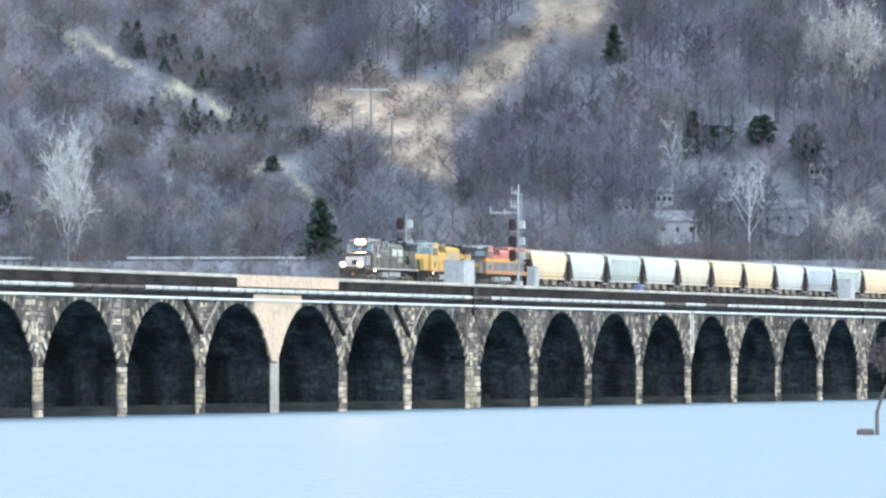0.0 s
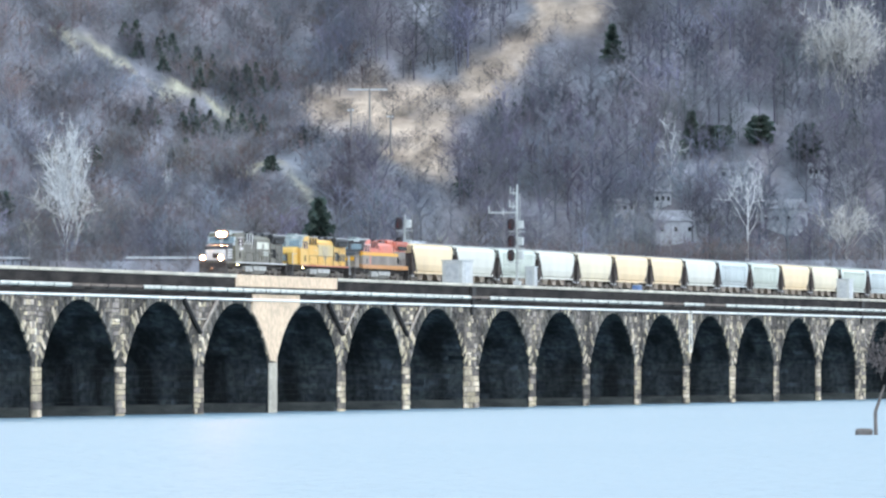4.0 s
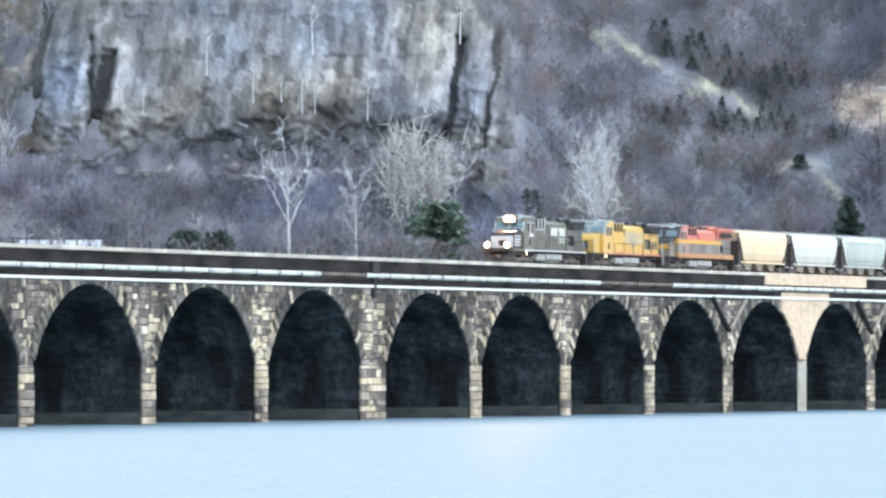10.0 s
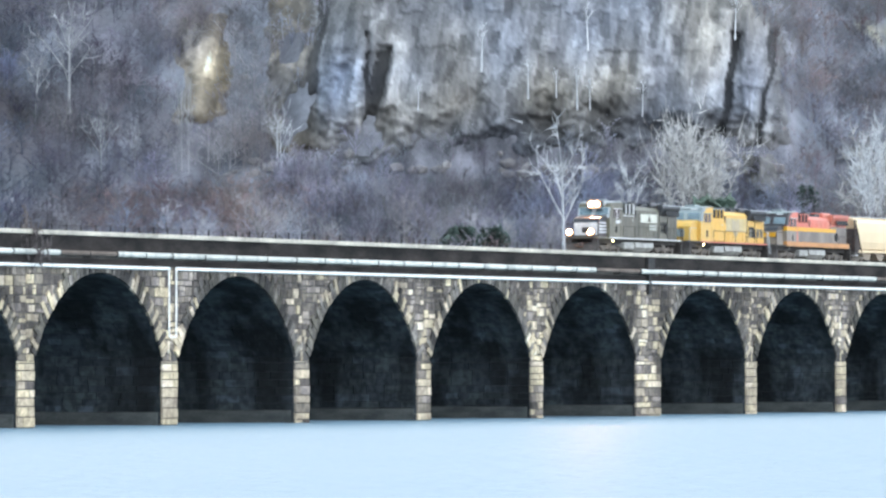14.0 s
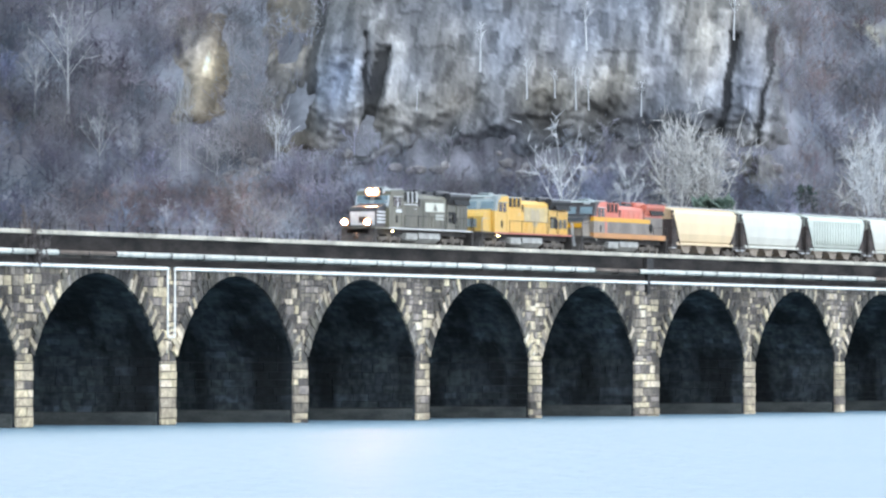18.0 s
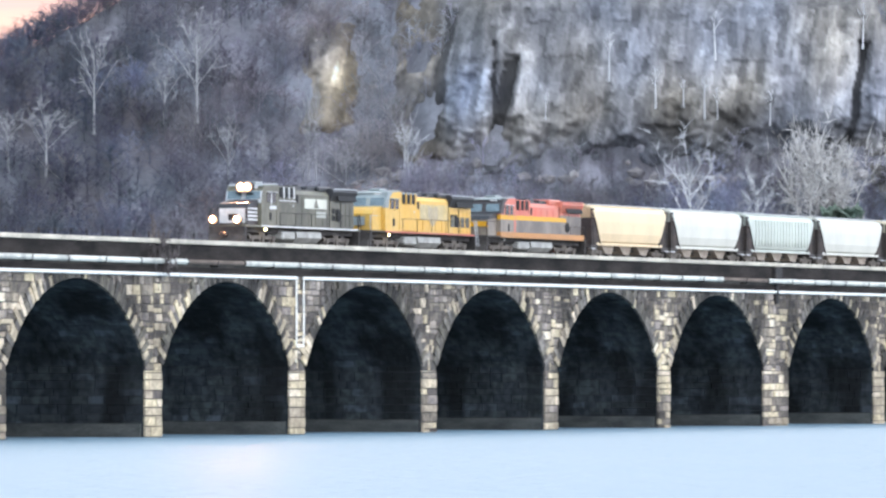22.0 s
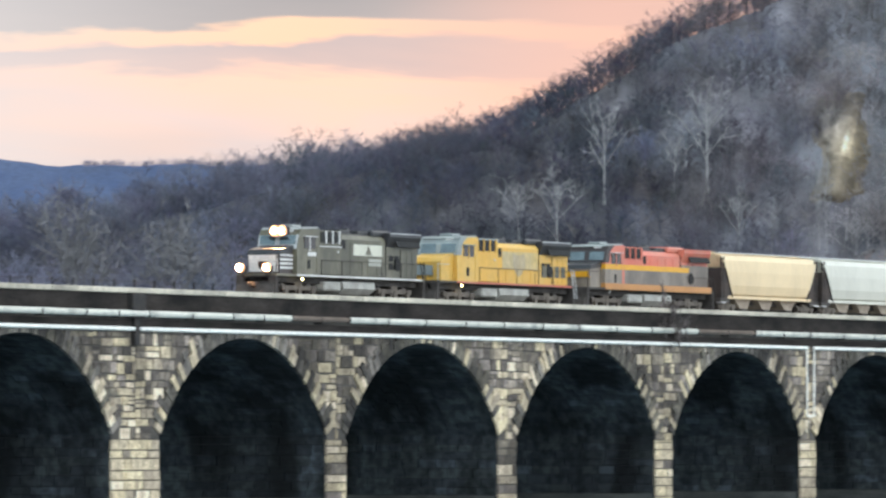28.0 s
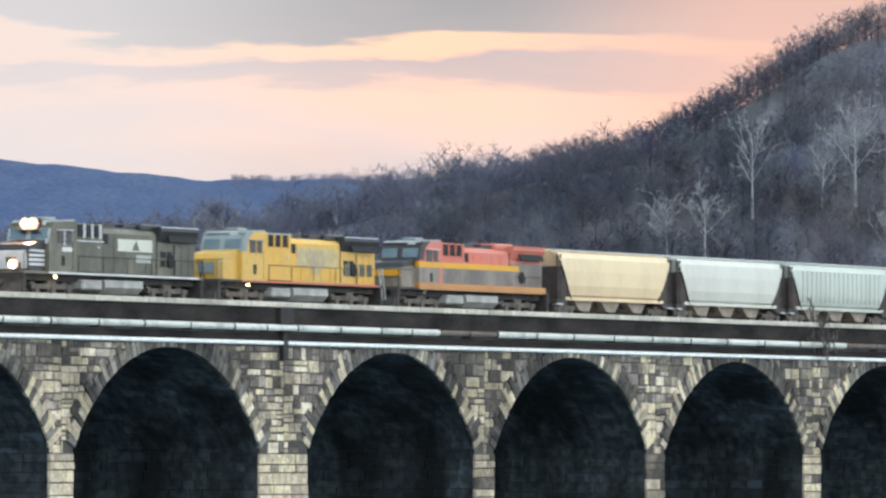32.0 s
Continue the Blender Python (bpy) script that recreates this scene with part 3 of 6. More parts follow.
def add(az, r, h, wd, col, where):
    p = on_hill(az, r)
    base, top = (math.degrees(math.atan2(p.z + q - 4.58, r)) for q in (0.0, h))
    for a0, a1, e0, e1 in GLADES:
        if a0 < az < a1 and base < e0 < top and rng.rand() < 0.4:
            h = max(2.2, h * (e0 - base) / (top - base))
    for share in ((0.0, 0.25, 0.5, 0.75, 1.0) if 14.9 < az < 19.8 else ()):
        el = math.degrees(math.atan2(p.z + h * share - 4.58, r))
        s, m = cover_at(np.array(az), np.array(el))
        if (s > 0.35 and rng.rand() < (0.62 if h < 7 else 0.97)) or (m > 0.45 and share == 0):
            return
        if m > 0.35:
            h = max(0.8, h * share * 0.7)
            break
    if 24.62 < az < 25.02 and 1.95 < math.degrees(math.atan2(p.z + h - 4.58, r)) < 3.0 and base < 2.6 and rng.rand() < 0.85:
        return
    if where is tall and r < 1470 and any(abs(az - ha) < 0.16 for ha in (14.53, 14.0, 13.61)) and rng.rand() < 0.4:
        return
    drift = float(rough_field(np.array(az * 25.0), np.array(r * 1.0), 52, 2, 40.0))
    col = np.array(col) * (0.97 + 0.05 * drift, 1 + 0.01 * drift, 1.06 - 0.05 * drift)
    # Twig colours are scaled by azimuth: sunset-side dimming, blue haze and bank mist.
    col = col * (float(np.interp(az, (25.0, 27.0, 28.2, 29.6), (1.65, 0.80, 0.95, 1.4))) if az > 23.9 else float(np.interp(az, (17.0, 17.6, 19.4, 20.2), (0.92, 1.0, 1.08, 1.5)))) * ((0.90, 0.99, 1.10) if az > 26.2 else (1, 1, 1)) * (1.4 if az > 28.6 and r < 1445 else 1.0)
    tone = rng.uniform(0.90, 1.12) * math.exp(0.42 * float(rough_field(np.array(az * 25.0), np.array(r * 1.0), 51, 3, 26.0)))
    where.append((p.x, p.y, p.z, h, wd, np.clip(np.array(col) * tone + rng.normal(0, 0.008, 3), 0.02, 0.8)))


PURPLE, BROWN, GREY, DUSK, RUST, PALE = (0.25, 0.23, 0.26), (0.24, 0.22, 0.21), (0.26, 0.26, 0.27), (0.16, 0.145, 0.155), (0.25, 0.19, 0.175), (0.40, 0.37, 0.34)
for _ in range(1500):      # tall woods to the east of the slide
    add(rng.uniform(10.5, 17.4), rng.uniform(FOOT, 1590), rng.uniform(9, 16), rng.uniform(0.75, 1.1), PURPLE if rng.rand() < 0.6 else GREY, tall)
for _ in range(420):       # on the bench and the foot of the slope
    a = rng.uniform(11, 34)
    add(a, rng.uniform(1396, 1430), rng.uniform(6, 12) * (1.25 if a > 28 else 1.0), rng.uniform(0.7, 1.1), (GREY, BROWN, PURPLE, PALE)[rng.randint(4)] if a < 26 else DUSK, tall)
for _ in range(1500):      # dusky woods on the shoulder towards the sunset
    a = rng.uniform(24.2, 34)
    add(a, rng.uniform(FOOT, 1600), rng.uniform(4, 9) * (1.35 if a > 28.8 else 1.0), rng.uniform(0.9, 1.4), DUSK if a > 25.2 else BROWN, tall)
for _ in range(2300):      # close thicket under the ridge
    a = rng.uniform(24.3, 33.5)
    add(a, rng.uniform(FOOT, 1600), rng.uniform(3.5, 7), rng.uniform(0.9, 1.3), DUSK if a > 24.8 else BROWN, low)
for _ in range(2300):      # scrub on the middle slope
    add(rng.uniform(17.0, 20.4), rng.uniform(FOOT, 1560), rng.uniform(2.5, 6), rng.uniform(0.8, 1.2), (GREY, BROWN, GREY, RUST)[rng.randint(4)], low)
for _ in range(900):       # scrub below and above the rock faces
    a = rng.uniform(20.2, 24.4)
    r = rng.uniform(FOOT, 1447) if rng.rand() < 0.7 else rng.uniform(1462, 1540)
    add(a, r, rng.uniform(2.5, 6.5), rng.uniform(0.8, 1.2), (DUSK, PURPLE, BROWN, GREY)[rng.randint(4)], low)
for _ in range(260):       # young trees along the foot of the rock
    add(rng.uniform(20.0, 24.4), rng.uniform(1434, 1446), rng.uniform(5, 9), rng.uniform(0.6, 0.9), (DUSK, PURPLE, GREY, BROWN)[rng.randint(4)], tall)
for _ in range(520):       # brush along the road and bank
    add(rng.uniform(11, 34), rng.uniform(1364, 1374) if rng.rand() < 0.35 else rng.uniform(1396, 1424), rng.uniform(2, 4.5), 1.1, (BROWN, RUST, GREY)[rng.randint(3)], low)
for _ in range(130):       # rust-coloured thicket
    add(rng.normal(24.9, 0.45), rng.uniform(1425, 1440), rng.uniform(4, 7), 1.2, RUST, low)
for _ in range(420):       # low bushes dotted over the open slide
    a = rng.uniform(15.3, 17.4)
    p = on_hill(a, rng.uniform(1445, 1520))
    low.append((p.x, p.y, p.z, rng.uniform(1.4, 3.4), 1.2, np.array(BROWN if rng.rand() < 0.5 else DUSK) * rng.uniform(0.7, 1.2)))
for a, el, h, w in ((25.95, 1.90, 5.0, 0.95), (24.66, 1.80, 6.0, 0.9), (25.12, 1.78, 4.5, 1.1), (24.45, 1.84, 4.0, 0.9), (27.0, 1.60, 6.0, 0.9), (19.05, 1.20, 4, 0.9), (18.5, 1.30, 3.5, 1.0), (21.85, 1.62, 4.5, 0.9), (22.3, 1.50, 5.0, 0.9), (23.9, 1.55, 3.5, 0.9)):
    p = on_hill(a, surface_r(a, el) - 4)       # pale domed bushes
    low.append((p.x, p.y, p.z, h, w, np.array(PALE) * 1.15))
for _ in range(1500):      # brush on the river bank below the road
    a, r = rng.uniform(11.0, 34.0), rng.uniform(1348, 1366)
    p = on_hill(a, r)
    h = min(rng.uniform(1.6, 4.2), max(0.7, 25.6 - p.z)) if 17.4 < a < 19.0 or 19.7 < a < 20.3 or 22.3 < a < 23.3 else rng.uniform(1.6, 4.2)
    # Past 28.6 degrees the bank mist is put into pale grey twigs.
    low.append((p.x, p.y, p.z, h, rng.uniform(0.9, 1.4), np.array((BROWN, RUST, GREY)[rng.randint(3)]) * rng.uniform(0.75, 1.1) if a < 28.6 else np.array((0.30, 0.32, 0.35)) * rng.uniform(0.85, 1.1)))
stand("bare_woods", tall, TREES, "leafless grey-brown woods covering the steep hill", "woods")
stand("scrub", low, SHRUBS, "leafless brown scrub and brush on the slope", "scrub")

# dark evergreen scrub dotted on the slope
GREEN = material("evergreen_needles", (0.050, 0.078, 0.068), (0.085, 0.110, 0.088), scale=0.4, rough=0.9, world_space=True)
CEDAR = material("cedar_sprays", (0.105, 0.150, 0.115), (0.15, 0.19, 0.14), scale=0.4, rough=0.9, world_space=True)
BARK = material("grey_bark", (0.20, 0.17, 0.15), (0.12, 0.10, 0.09), scale=1.5, rough=0.95, bump=0.02)
PALE_BARK = material("white_bark", (0.66, 0.65, 0.63), (0.46, 0.45, 0.45), scale=0.4, rough=0.85, bump=0.02)
ASH_BARK = material("ash_grey_bark", (0.44, 0.43, 0.42), (0.30, 0.29, 0.29), scale=0.4, rough=0.9)
GREY_BARK = material("grey_twigs", (0.24, 0.23, 0.23), (0.17, 0.165, 0.17), scale=0.4, rough=0.9)
TAN_BARK = material("tan_twigs", (0.56, 0.53, 0.49), (0.42, 0.39, 0.36), scale=0.4, rough=0.9)


def needles(seed, n, height, radius, round_top=False):
    """Sprays of needles filling a cone or a dome."""
    g = np.random.RandomState(seed)
    u = g.rand(n) ** 0.8
    z = height * (0.10 + 0.9 * u)
    rad = radius * ((np.sqrt(np.clip(1 - (2 * u - 0.9) ** 2 / 1.3, 0.02, 1))) if round_top else (1.03 - u)) * np.sqrt(g.uniform(0.25, 1, n)) * (0.8 + 0.35 * np.sin(u * 28))
    a = g.uniform(0, 6.283, n)
    c = np.stack([rad * np.cos(a), rad * np.sin(a), z], 1)
    s = radius * g.uniform(0.16, 0.34, (n, 1))
    d1 = np.stack([np.cos(a), np.sin(a), g.uniform(-0.5, 0.3, n)], 1) * s
    d2 = g.normal(0, 0.5, (n, 3)) * s
    v = np.stack([c - d2, c + d2, c + d1], 1).reshape(-1, 3)
    return v, np.arange(3 * n).reshape(-1, 3)


def evergreen(az, r, h, wide, seed, round_top=False, label="dark green pine among bare trees", leaf=None):
    t = thing("pine_tree", Matrix.Translation(on_hill(az, r)), label, "tree", group="evergreens on the far shore")
    bm = bmesh.new()
    rod(bm, (0, 0, -0.3), (0, 0, h * 0.9), h * 0.022, 6, h * 0.004)
    part("trunk", bm, BARK, t)
    v, f = needles(seed, 1500 if wide > 2.5 else 300, h, wide, round_top)
    crown = fast_mesh("crown", v, f, leaf or GREEN)
    crown.parent = t


PINES = ((17.38, 1399, 12.5, 4.2, 0), (20.70, 1398, 11.5, 5.4, 1), (22.75, 1400, 6, 3.4, 1), (14.36, 1.68, 9.5, 2.6, 0), (14.22, 1.72, 5.5, 2.6, 1), (14.10, 1.75, 5.0, 2.2, 1), (13.44, 1.66, 7.5, 3.0, 1), (13.80, 1.78, 6, 2.6, 1), (15.0, 1500, 8, 2.6, 0), (16.2, 1450, 4, 2.2, 1), (13.05, 1470, 6, 2.4, 0), (19.95, 1440, 6, 2.4, 1), (22.5, 1404, 6, 3.0, 1))
for i, (a, r, h, w, d) in enumerate(PINES):
    evergreen(a, r if r > 10 else surface_r(a, r), h, w, 100 + i, bool(d), "broad green cedar beside the far road" if a == 20.70 else "dark green pine among bare trees", CEDAR if a == 20.70 else None)
for i in range(60):        # small dark cedars on the scrubby slope
    a, r = rng.uniform(15.4, 19.6), rng.uniform(1455, 1500)
    if cover_at(np.array(a), np.degrees(np.arctan2(ground_height(a, r) - 4.58, r)))[0] > 0.25 or rng.rand() < 0.5:
        a, r = rng.uniform(17.75, 18.9), rng.uniform(1483, 1491)
    if i < 26:
        a = rng.uniform(17.7, 19.0)
        r = surface_r(a, float(np.interp(a, (18.1, 18.4, 18.86, 19.2), (2.05, 2.18, 2.43, 2.62))) + rng.uniform(0.06, 0.26))
    evergreen(a, r, rng.uniform(3.0, 5.0), rng.uniform(1.2, 1.9), 300 + i, False, "small dark cedar on the scrubby slope")

BIG = [branch_template(70 + s, upright=0.75, spread=0.55, l1=9, l2=4, l3=4, start=0.30, wide=0.006, stem=0.030) for s in range(4)]
FANS = [branch_template(90 + s, upright=1.5, spread=0.75, l1=14, l2=7, l3=7, start=0.05, wide=0.010) for s in range(2)]
BIRCHES = [branch_template(95 + s, upright=1.1, spread=0.32, l1=6, l2=2, l3=2, start=0.45, wide=0.012, stem=0.042) for s in range(3)]


def sycamore(az, r, h, wide, k, mat=None, fan=False, label="bare white-barked sycamore on the wooded slope", slim=False, foot=None):
    v, t, cv, ct = BIRCHES[k % 3] if slim else FANS[k % 2] if fan else BIG[k % 4]
    top = thing("birch" if slim else "sycamore", Matrix.Translation(foot or on_hill(az, r)) @ pose(0, 0, -0.3, 0, 0, k * 77), label, "tree", group="pale trees on the far shore")
    s = np.array((h * wide, h * wide, h * 1.12))
    a = fast_mesh("trunk", v[:cv] * s, t[:ct], mat or PALE_BARK)
    b = fast_mesh("crown", v[cv:] * s, t[ct:] - cv, mat or PALE_BARK)
    a.parent = b.parent = top


SYCAMORES = ((19.43, 1398, 17, 0.50, 2), (13.14, 0, 15, 0.75, 2), (12.98, 0, 14, 0.8, 2), (13.30, 0, 11, 0.7, 2), (13.91, 1420, 16, 0.8, 0), (13.11, 1400, 7.6, 1.3, 1), (14.53, 0, 13, 0.6, 0), (25.93, 0, 18, 0.95, 0), (26.2, 0, 12, 0.8, 0), (25.67, 0, 12, 0.7, 0), (25.02, 0, 17, 0.45, 0), (24.96, 0, 15, 0.4, 0), (25.40, 0, 9, 0.5, 0), (24.21, 0, 12, 0.7, 0), (21.91, 1400, 20, 0.95, 0), (21.37, 1402, 16, 0.8, 0), (20.95, 1408, 18, 0.8, 1), (20.75, 1412, 17, 0.8, 1), (19.42, 1415, 15, 0.8, 1), (26.76, 0, 17, 0.75, 0), (27.45, 0, 11, 1.1, 0), (27.15, 0, 13, 1.0, 0), (31.04, 1398, 17, 0.9, 1), (30.24, 1400, 16, 1.0, 1), (18.60, 0, 7.5, 0.4, 0))
BASES = {13.14: 2.14, 12.98: 2.1, 13.30: 2.2, 14.53: 1.39, 25.93: 2.06, 26.2: 2.0, 25.67: 1.56, 25.02: 1.59, 24.96: 1.59, 25.40: 1.57, 24.21: 1.59, 26.76: 1.96, 27.45: 1.67, 27.15: 1.63, 18.60: 1.32}
for k, (a, r, h, w, fan) in enumerate(SYCAMORES):
    sycamore(a, (r or surface_r(a, BASES[a])) - (0 if r else 3), h, w, k, (PALE_BARK if a > 19 else TAN_BARK) if fan == 2 else (TAN_BARK if a < 28 else GREY_BARK) if fan else ASH_BARK if a > 24.4 else None, bool(fan), "pale leafless tree with upswept twigs" if fan else "bare white-barked sycamore on the wooded slope")

# slender birches on the ledges of the rock, each a little before the face
for k, (a, el, h) in enumerate(((22.583, 2.36, 9.5), (22.207, 2.14, 8), (21.979, 2.15, 5.5), (21.805, 2.05, 8.5), (21.704, 2.05, 6.0), (21.722, 2.53, 9.0), (21.278, 2.0, 7.0), (20.53, 2.62, 8.5), (23.10, 2.05, 5.0), (24.24, 1.62, 9.0))):
    r = surface_r(a, el) - (5.2 if 20.4 < a < 23.9 else 2.0)
    ledge = Vector((r * math.cos(radians(a)), r * math.sin(radians(a)), 4.58 + r * math.tan(radians(el))))
    sycamore(a, r, h, 0.75, k, None, False, "slender white-barked birch on a rock ledge", True, ledge)

# ---- rock faces ----
ROCK = material("weathered_rock", (1.0, 1.0, 1.0), (0.70, 0.70, 0.73), scale=0.22, rough=0.92, bump=0.10, fine=6.0, world_space=True, tint=True, stretch=(1, 1, 0.4), grit=0.12)
BOULDER = material("loose_boulder", (0.34, 0.31, 0.29), (0.22, 0.20, 0.20), scale=0.5, rough=0.9, bump=0.1, vary=0.3)
cliff = thing("cliff", pose(0, 0, 0), "tall grey rock face with leaning slabs and cracks", "cliff", kind="structure")


def cell_noise(u, v, w, h, seed):
    """Random value per leaning block of w by h metres; odd columns are shifted."""
    col = np.floor(u / w).astype(int)
    off = np.abs(np.sin((col + seed) * 12.9898) * 43758.5453) % 1.0
    row = np.floor(v / (h * (0.7 + 0.7 * off)) + off * 7).astype(int)
    return np.abs(np.sin(col * 127.1 + row * 311.7 + seed * 74.7) * 43758.5453) % 1.0


# clefts and slabs: azimuth and height of the upper and of the lower end, half width, tone
# A cleft's near-black tone puts its shadow into the rock colour.
CLEFTS = ((23.37, 2.56, 23.54, 1.65, 0.066, 0.042), (23.85, 2.93, 24.02, 1.88, 0.050, 0.062), (23.50, 2.66, 23.52, 2.06, 0.022, 0.06), (20.52, 2.66, 20.64, 1.78, 0.042, 0.045), (20.21, 2.70, 20.39, 1.50, 0.034, 0.055), (20.95, 1.88, 20.96, 1.74, 0.055, 0.035), (24.09, 2.16, 24.18, 1.75, 0.06, 0.075), (22.10, 1.98, 22.0, 1.84, 0.10, 0.07))
SLABS = ((23.23, 2.57, 23.31, 2.08, 0.062, 0.44), (23.11, 2.29, 23.13, 2.08, 0.060, 0.31), (23.73, 2.48, 23.77, 2.24, 0.07, 0.30), (23.84, 2.43, 23.86, 2.00, 0.05, 0.24), (23.55, 2.43, 23.58, 2.33, 0.05, 0.38), (23.66, 2.06, 23.75, 1.83, 0.08, 0.27), (23.18, 1.95, 23.2, 1.85, 0.10, 0.27), (23.41, 2.90, 23.45, 2.53, 0.075, 0.27), (23.93, 2.76, 24.30, 2.43, 0.03, 0.30), (22.63, 2.70, 22.58, 2.50, 0.07, 0.25))
SLABS += ((20.59, 2.84, 20.70, 2.06, 0.065, 0.42), (20.75, 2.62, 20.84, 2.11, 0.07, 0.33), (21.07, 2.62, 21.07, 2.43, 0.045, 0.38), (21.21, 2.37, 21.25, 2.25, 0.13, 0.36), (20.93, 2.66, 20.95, 2.11, 0.045, 0.29), (20.31, 2.39, 20.38, 1.95, 0.055, 0.36), (20.43, 2.66, 20.45, 2.06, 0.026, 0.24), (22.08, 2.62, 22.06, 2.52, 0.07, 0.33), (21.60, 2.39, 21.57, 2.29, 0.07, 0.33), (21.44, 2.85, 21.44, 2.53, 0.20, 0.25), (24.80, 2.61, 24.91, 2.34, 0.062, 0.30), (24.87, 2.25, 24.94, 1.92, 0.08, 0.18))


def rock_face(a0, a1, e0, e1, name):
    """A weathered face of leaning blocks with deep cracks."""
    na, ne = int((a1 - a0) * 25.4 / 0.38), int((e1 - e0) * 25.4 / 0.38)
    A, E = np.meshgrid(np.linspace(a0, a1, na), np.linspace(e0, e1, ne), indexing="ij")
    u, v = A * 25.4 + (E - 2.3) * 25.4 * 0.16, E * 25.4
    u = u + 0.22 * rough_field(u, v, 31, 3, 9.0)
    v = v + 0.45 * rough_field(u, v, 32, 3, 9.0)
    c1, c2, c3 = cell_noise(u, v, 4.2, 9.0, 3), cell_noise(u, v, 1.7, 4.5, 8), cell_noise(u, v, 0.8, 1.6, 5)
    depth = 0.7 * c1 + 0.45 * c2 + 0.25 * c3 + 0.6 * rough_field(u, v, 33, 3, 20.0)
    pale = np.zeros_like(A)
    for ca, ce, wa, we, k in ((21.55, 2.55, 0.95, 0.36, 0.85), (20.88, 2.42, 0.32, 0.34, 1.3), (20.33, 2.3, 0.10, 0.6, 0.8), (23.24, 2.42, 0.10, 0.30, 1.9), (23.12, 2.0, 0.2, 0.25, 0.7), (23.75, 2.2, 0.22, 0.40, 0.9), (22.55, 2.55, 0.4, 0.3, 0.5), (24.1, 2.6, 0.10, 0.22, 0.9), (24.8, 2.46, 0.08, 0.17, 2.2)):
        pale = np.maximum(pale, k * np.exp(-((A - ca) / wa) ** 4 - ((E - ce) / we) ** 4))
    pale = 0.62 * pale * np.clip(1.0 + 0.4 * rough_field(u, v, 34, 4, 12.0), 0.2, 1.5)
    streaky = np.clip(1 + 0.55 * rough_field(u * 3.0, v * 0.5, 38, 4, 11.0), 0.35, 1.8)
    tone = (0.15 + 0.21 * pale * (0.5 + 0.7 * c2) * streaky + 0.07 * (c3 - 0.5)) * (0.8 + 0.4 * c1) * (0.78 + 0.44 * c2)
    for ca, ce, wa, we, k in ((21.75, 1.96, 0.75, 0.26, 0.36), (20.95, 1.85, 0.3, 0.2, 0.35), (24.0, 2.0, 0.12, 0.4, 0.4)):
        tone = tone * (1 - k * np.exp(-((A - ca) / wa) ** 4 - ((E - ce + (A - ca) * 0.12) / we) ** 4) * np.clip(1 + 0.6 * rough_field(u, v, 39, 3, 14.0), 0.2, 1.3))
    tone = tone * 1.12
    ragged = 0.016 * rough_field(v, u, 35, 4, 9.0)
    for (at, et, ab, eb, w, tn), cleft in [(c, True) for c in CLEFTS] + [(c, False) for c in SLABS]:
        line = at + (ab - at) * (et - E) / (et - eb) + ragged
        ends = np.minimum(et - E, E - eb) / 0.03 + 0.8 + 20 * ragged
        inside = np.clip(np.minimum((1 - np.abs(A - line) / w) * (4.0 if cleft else 3.0), ends), 0, 1)
        depth = depth + (np.minimum(-1.2 - depth, 0) * inside if cleft else 0.5 * inside)
        face = tn * (1 if cleft else 0.72 + 0.45 * c2) * np.clip(1 + 0.22 * rough_field(u * 2.0, v * 0.7, 41, 3, 7.0), 0.5, 1.5)
        tone = tone * (1 - inside) + face * inside
    edge = (np.minimum.reduce([(A - a0) / 0.16, (a1 - A) / min(0.55, (a1 - a0) * 0.3), (E - e0) / min(0.55, (e1 - e0) * 0.3), (e1 - E) / min(0.30, (e1 - e0) * 0.15)]) + 0.30 * rough_field(u, v, 37, 4, 12.0)).clip(0, 1)
    R = np.array([[surface_r(float(x), float(y)) for y in np.linspace(e0, e1, 14)] for x in np.linspace(a0, a1, 24)])
    fi, fj = (A - a0) / (a1 - a0) * 23, (E - e0) / (e1 - e0) * 13
    i0, j0 = np.minimum(fi.astype(int), 22), np.minimum(fj.astype(int), 12)
    di, dj = fi - i0, fj - j0
    base = R[i0, j0] * (1 - di) * (1 - dj) + R[i0 + 1, j0] * di * (1 - dj) + R[i0, j0 + 1] * (1 - di) * dj + R[i0 + 1, j0 + 1] * di * dj
    rr = base + 1.5 - (depth + 5.0) * edge
    vv = np.stack([rr * np.cos(np.radians(A)), rr * np.sin(np.radians(A)), 4.58 + rr * np.tan(np.radians(E))], -1).reshape(-1, 3)
    ids = np.arange(na * ne).reshape(na, ne)
    p, q, r, s = ids[:-1, :-1].ravel(), ids[1:, :-1].ravel(), ids[1:, 1:].ravel(), ids[:-1, 1:].ravel()
    tris = np.concatenate([np.stack([p, s, r], 1), np.stack([p, r, q], 1)])
    warm = np.array((1.03, 0.985, 0.955)) + np.array((0.10, 0.03, -0.08)) * rough_field(u, v, 36, 2, 30.0)[..., None] + np.array((0.14, 0.02, -0.10)) * np.clip((A - 23.9) / 0.1, 0, 1)[..., None] + np.array((0.08, 0.0, -0.12)) * np.clip((A - 24.5) / 0.1, 0, 1)[..., None]
    ob = fast_mesh(name, vv, tris, ROCK, (tone[..., None] * warm).reshape(-1, 3).clip(0.02, 0.7))
    ob.parent = cliff


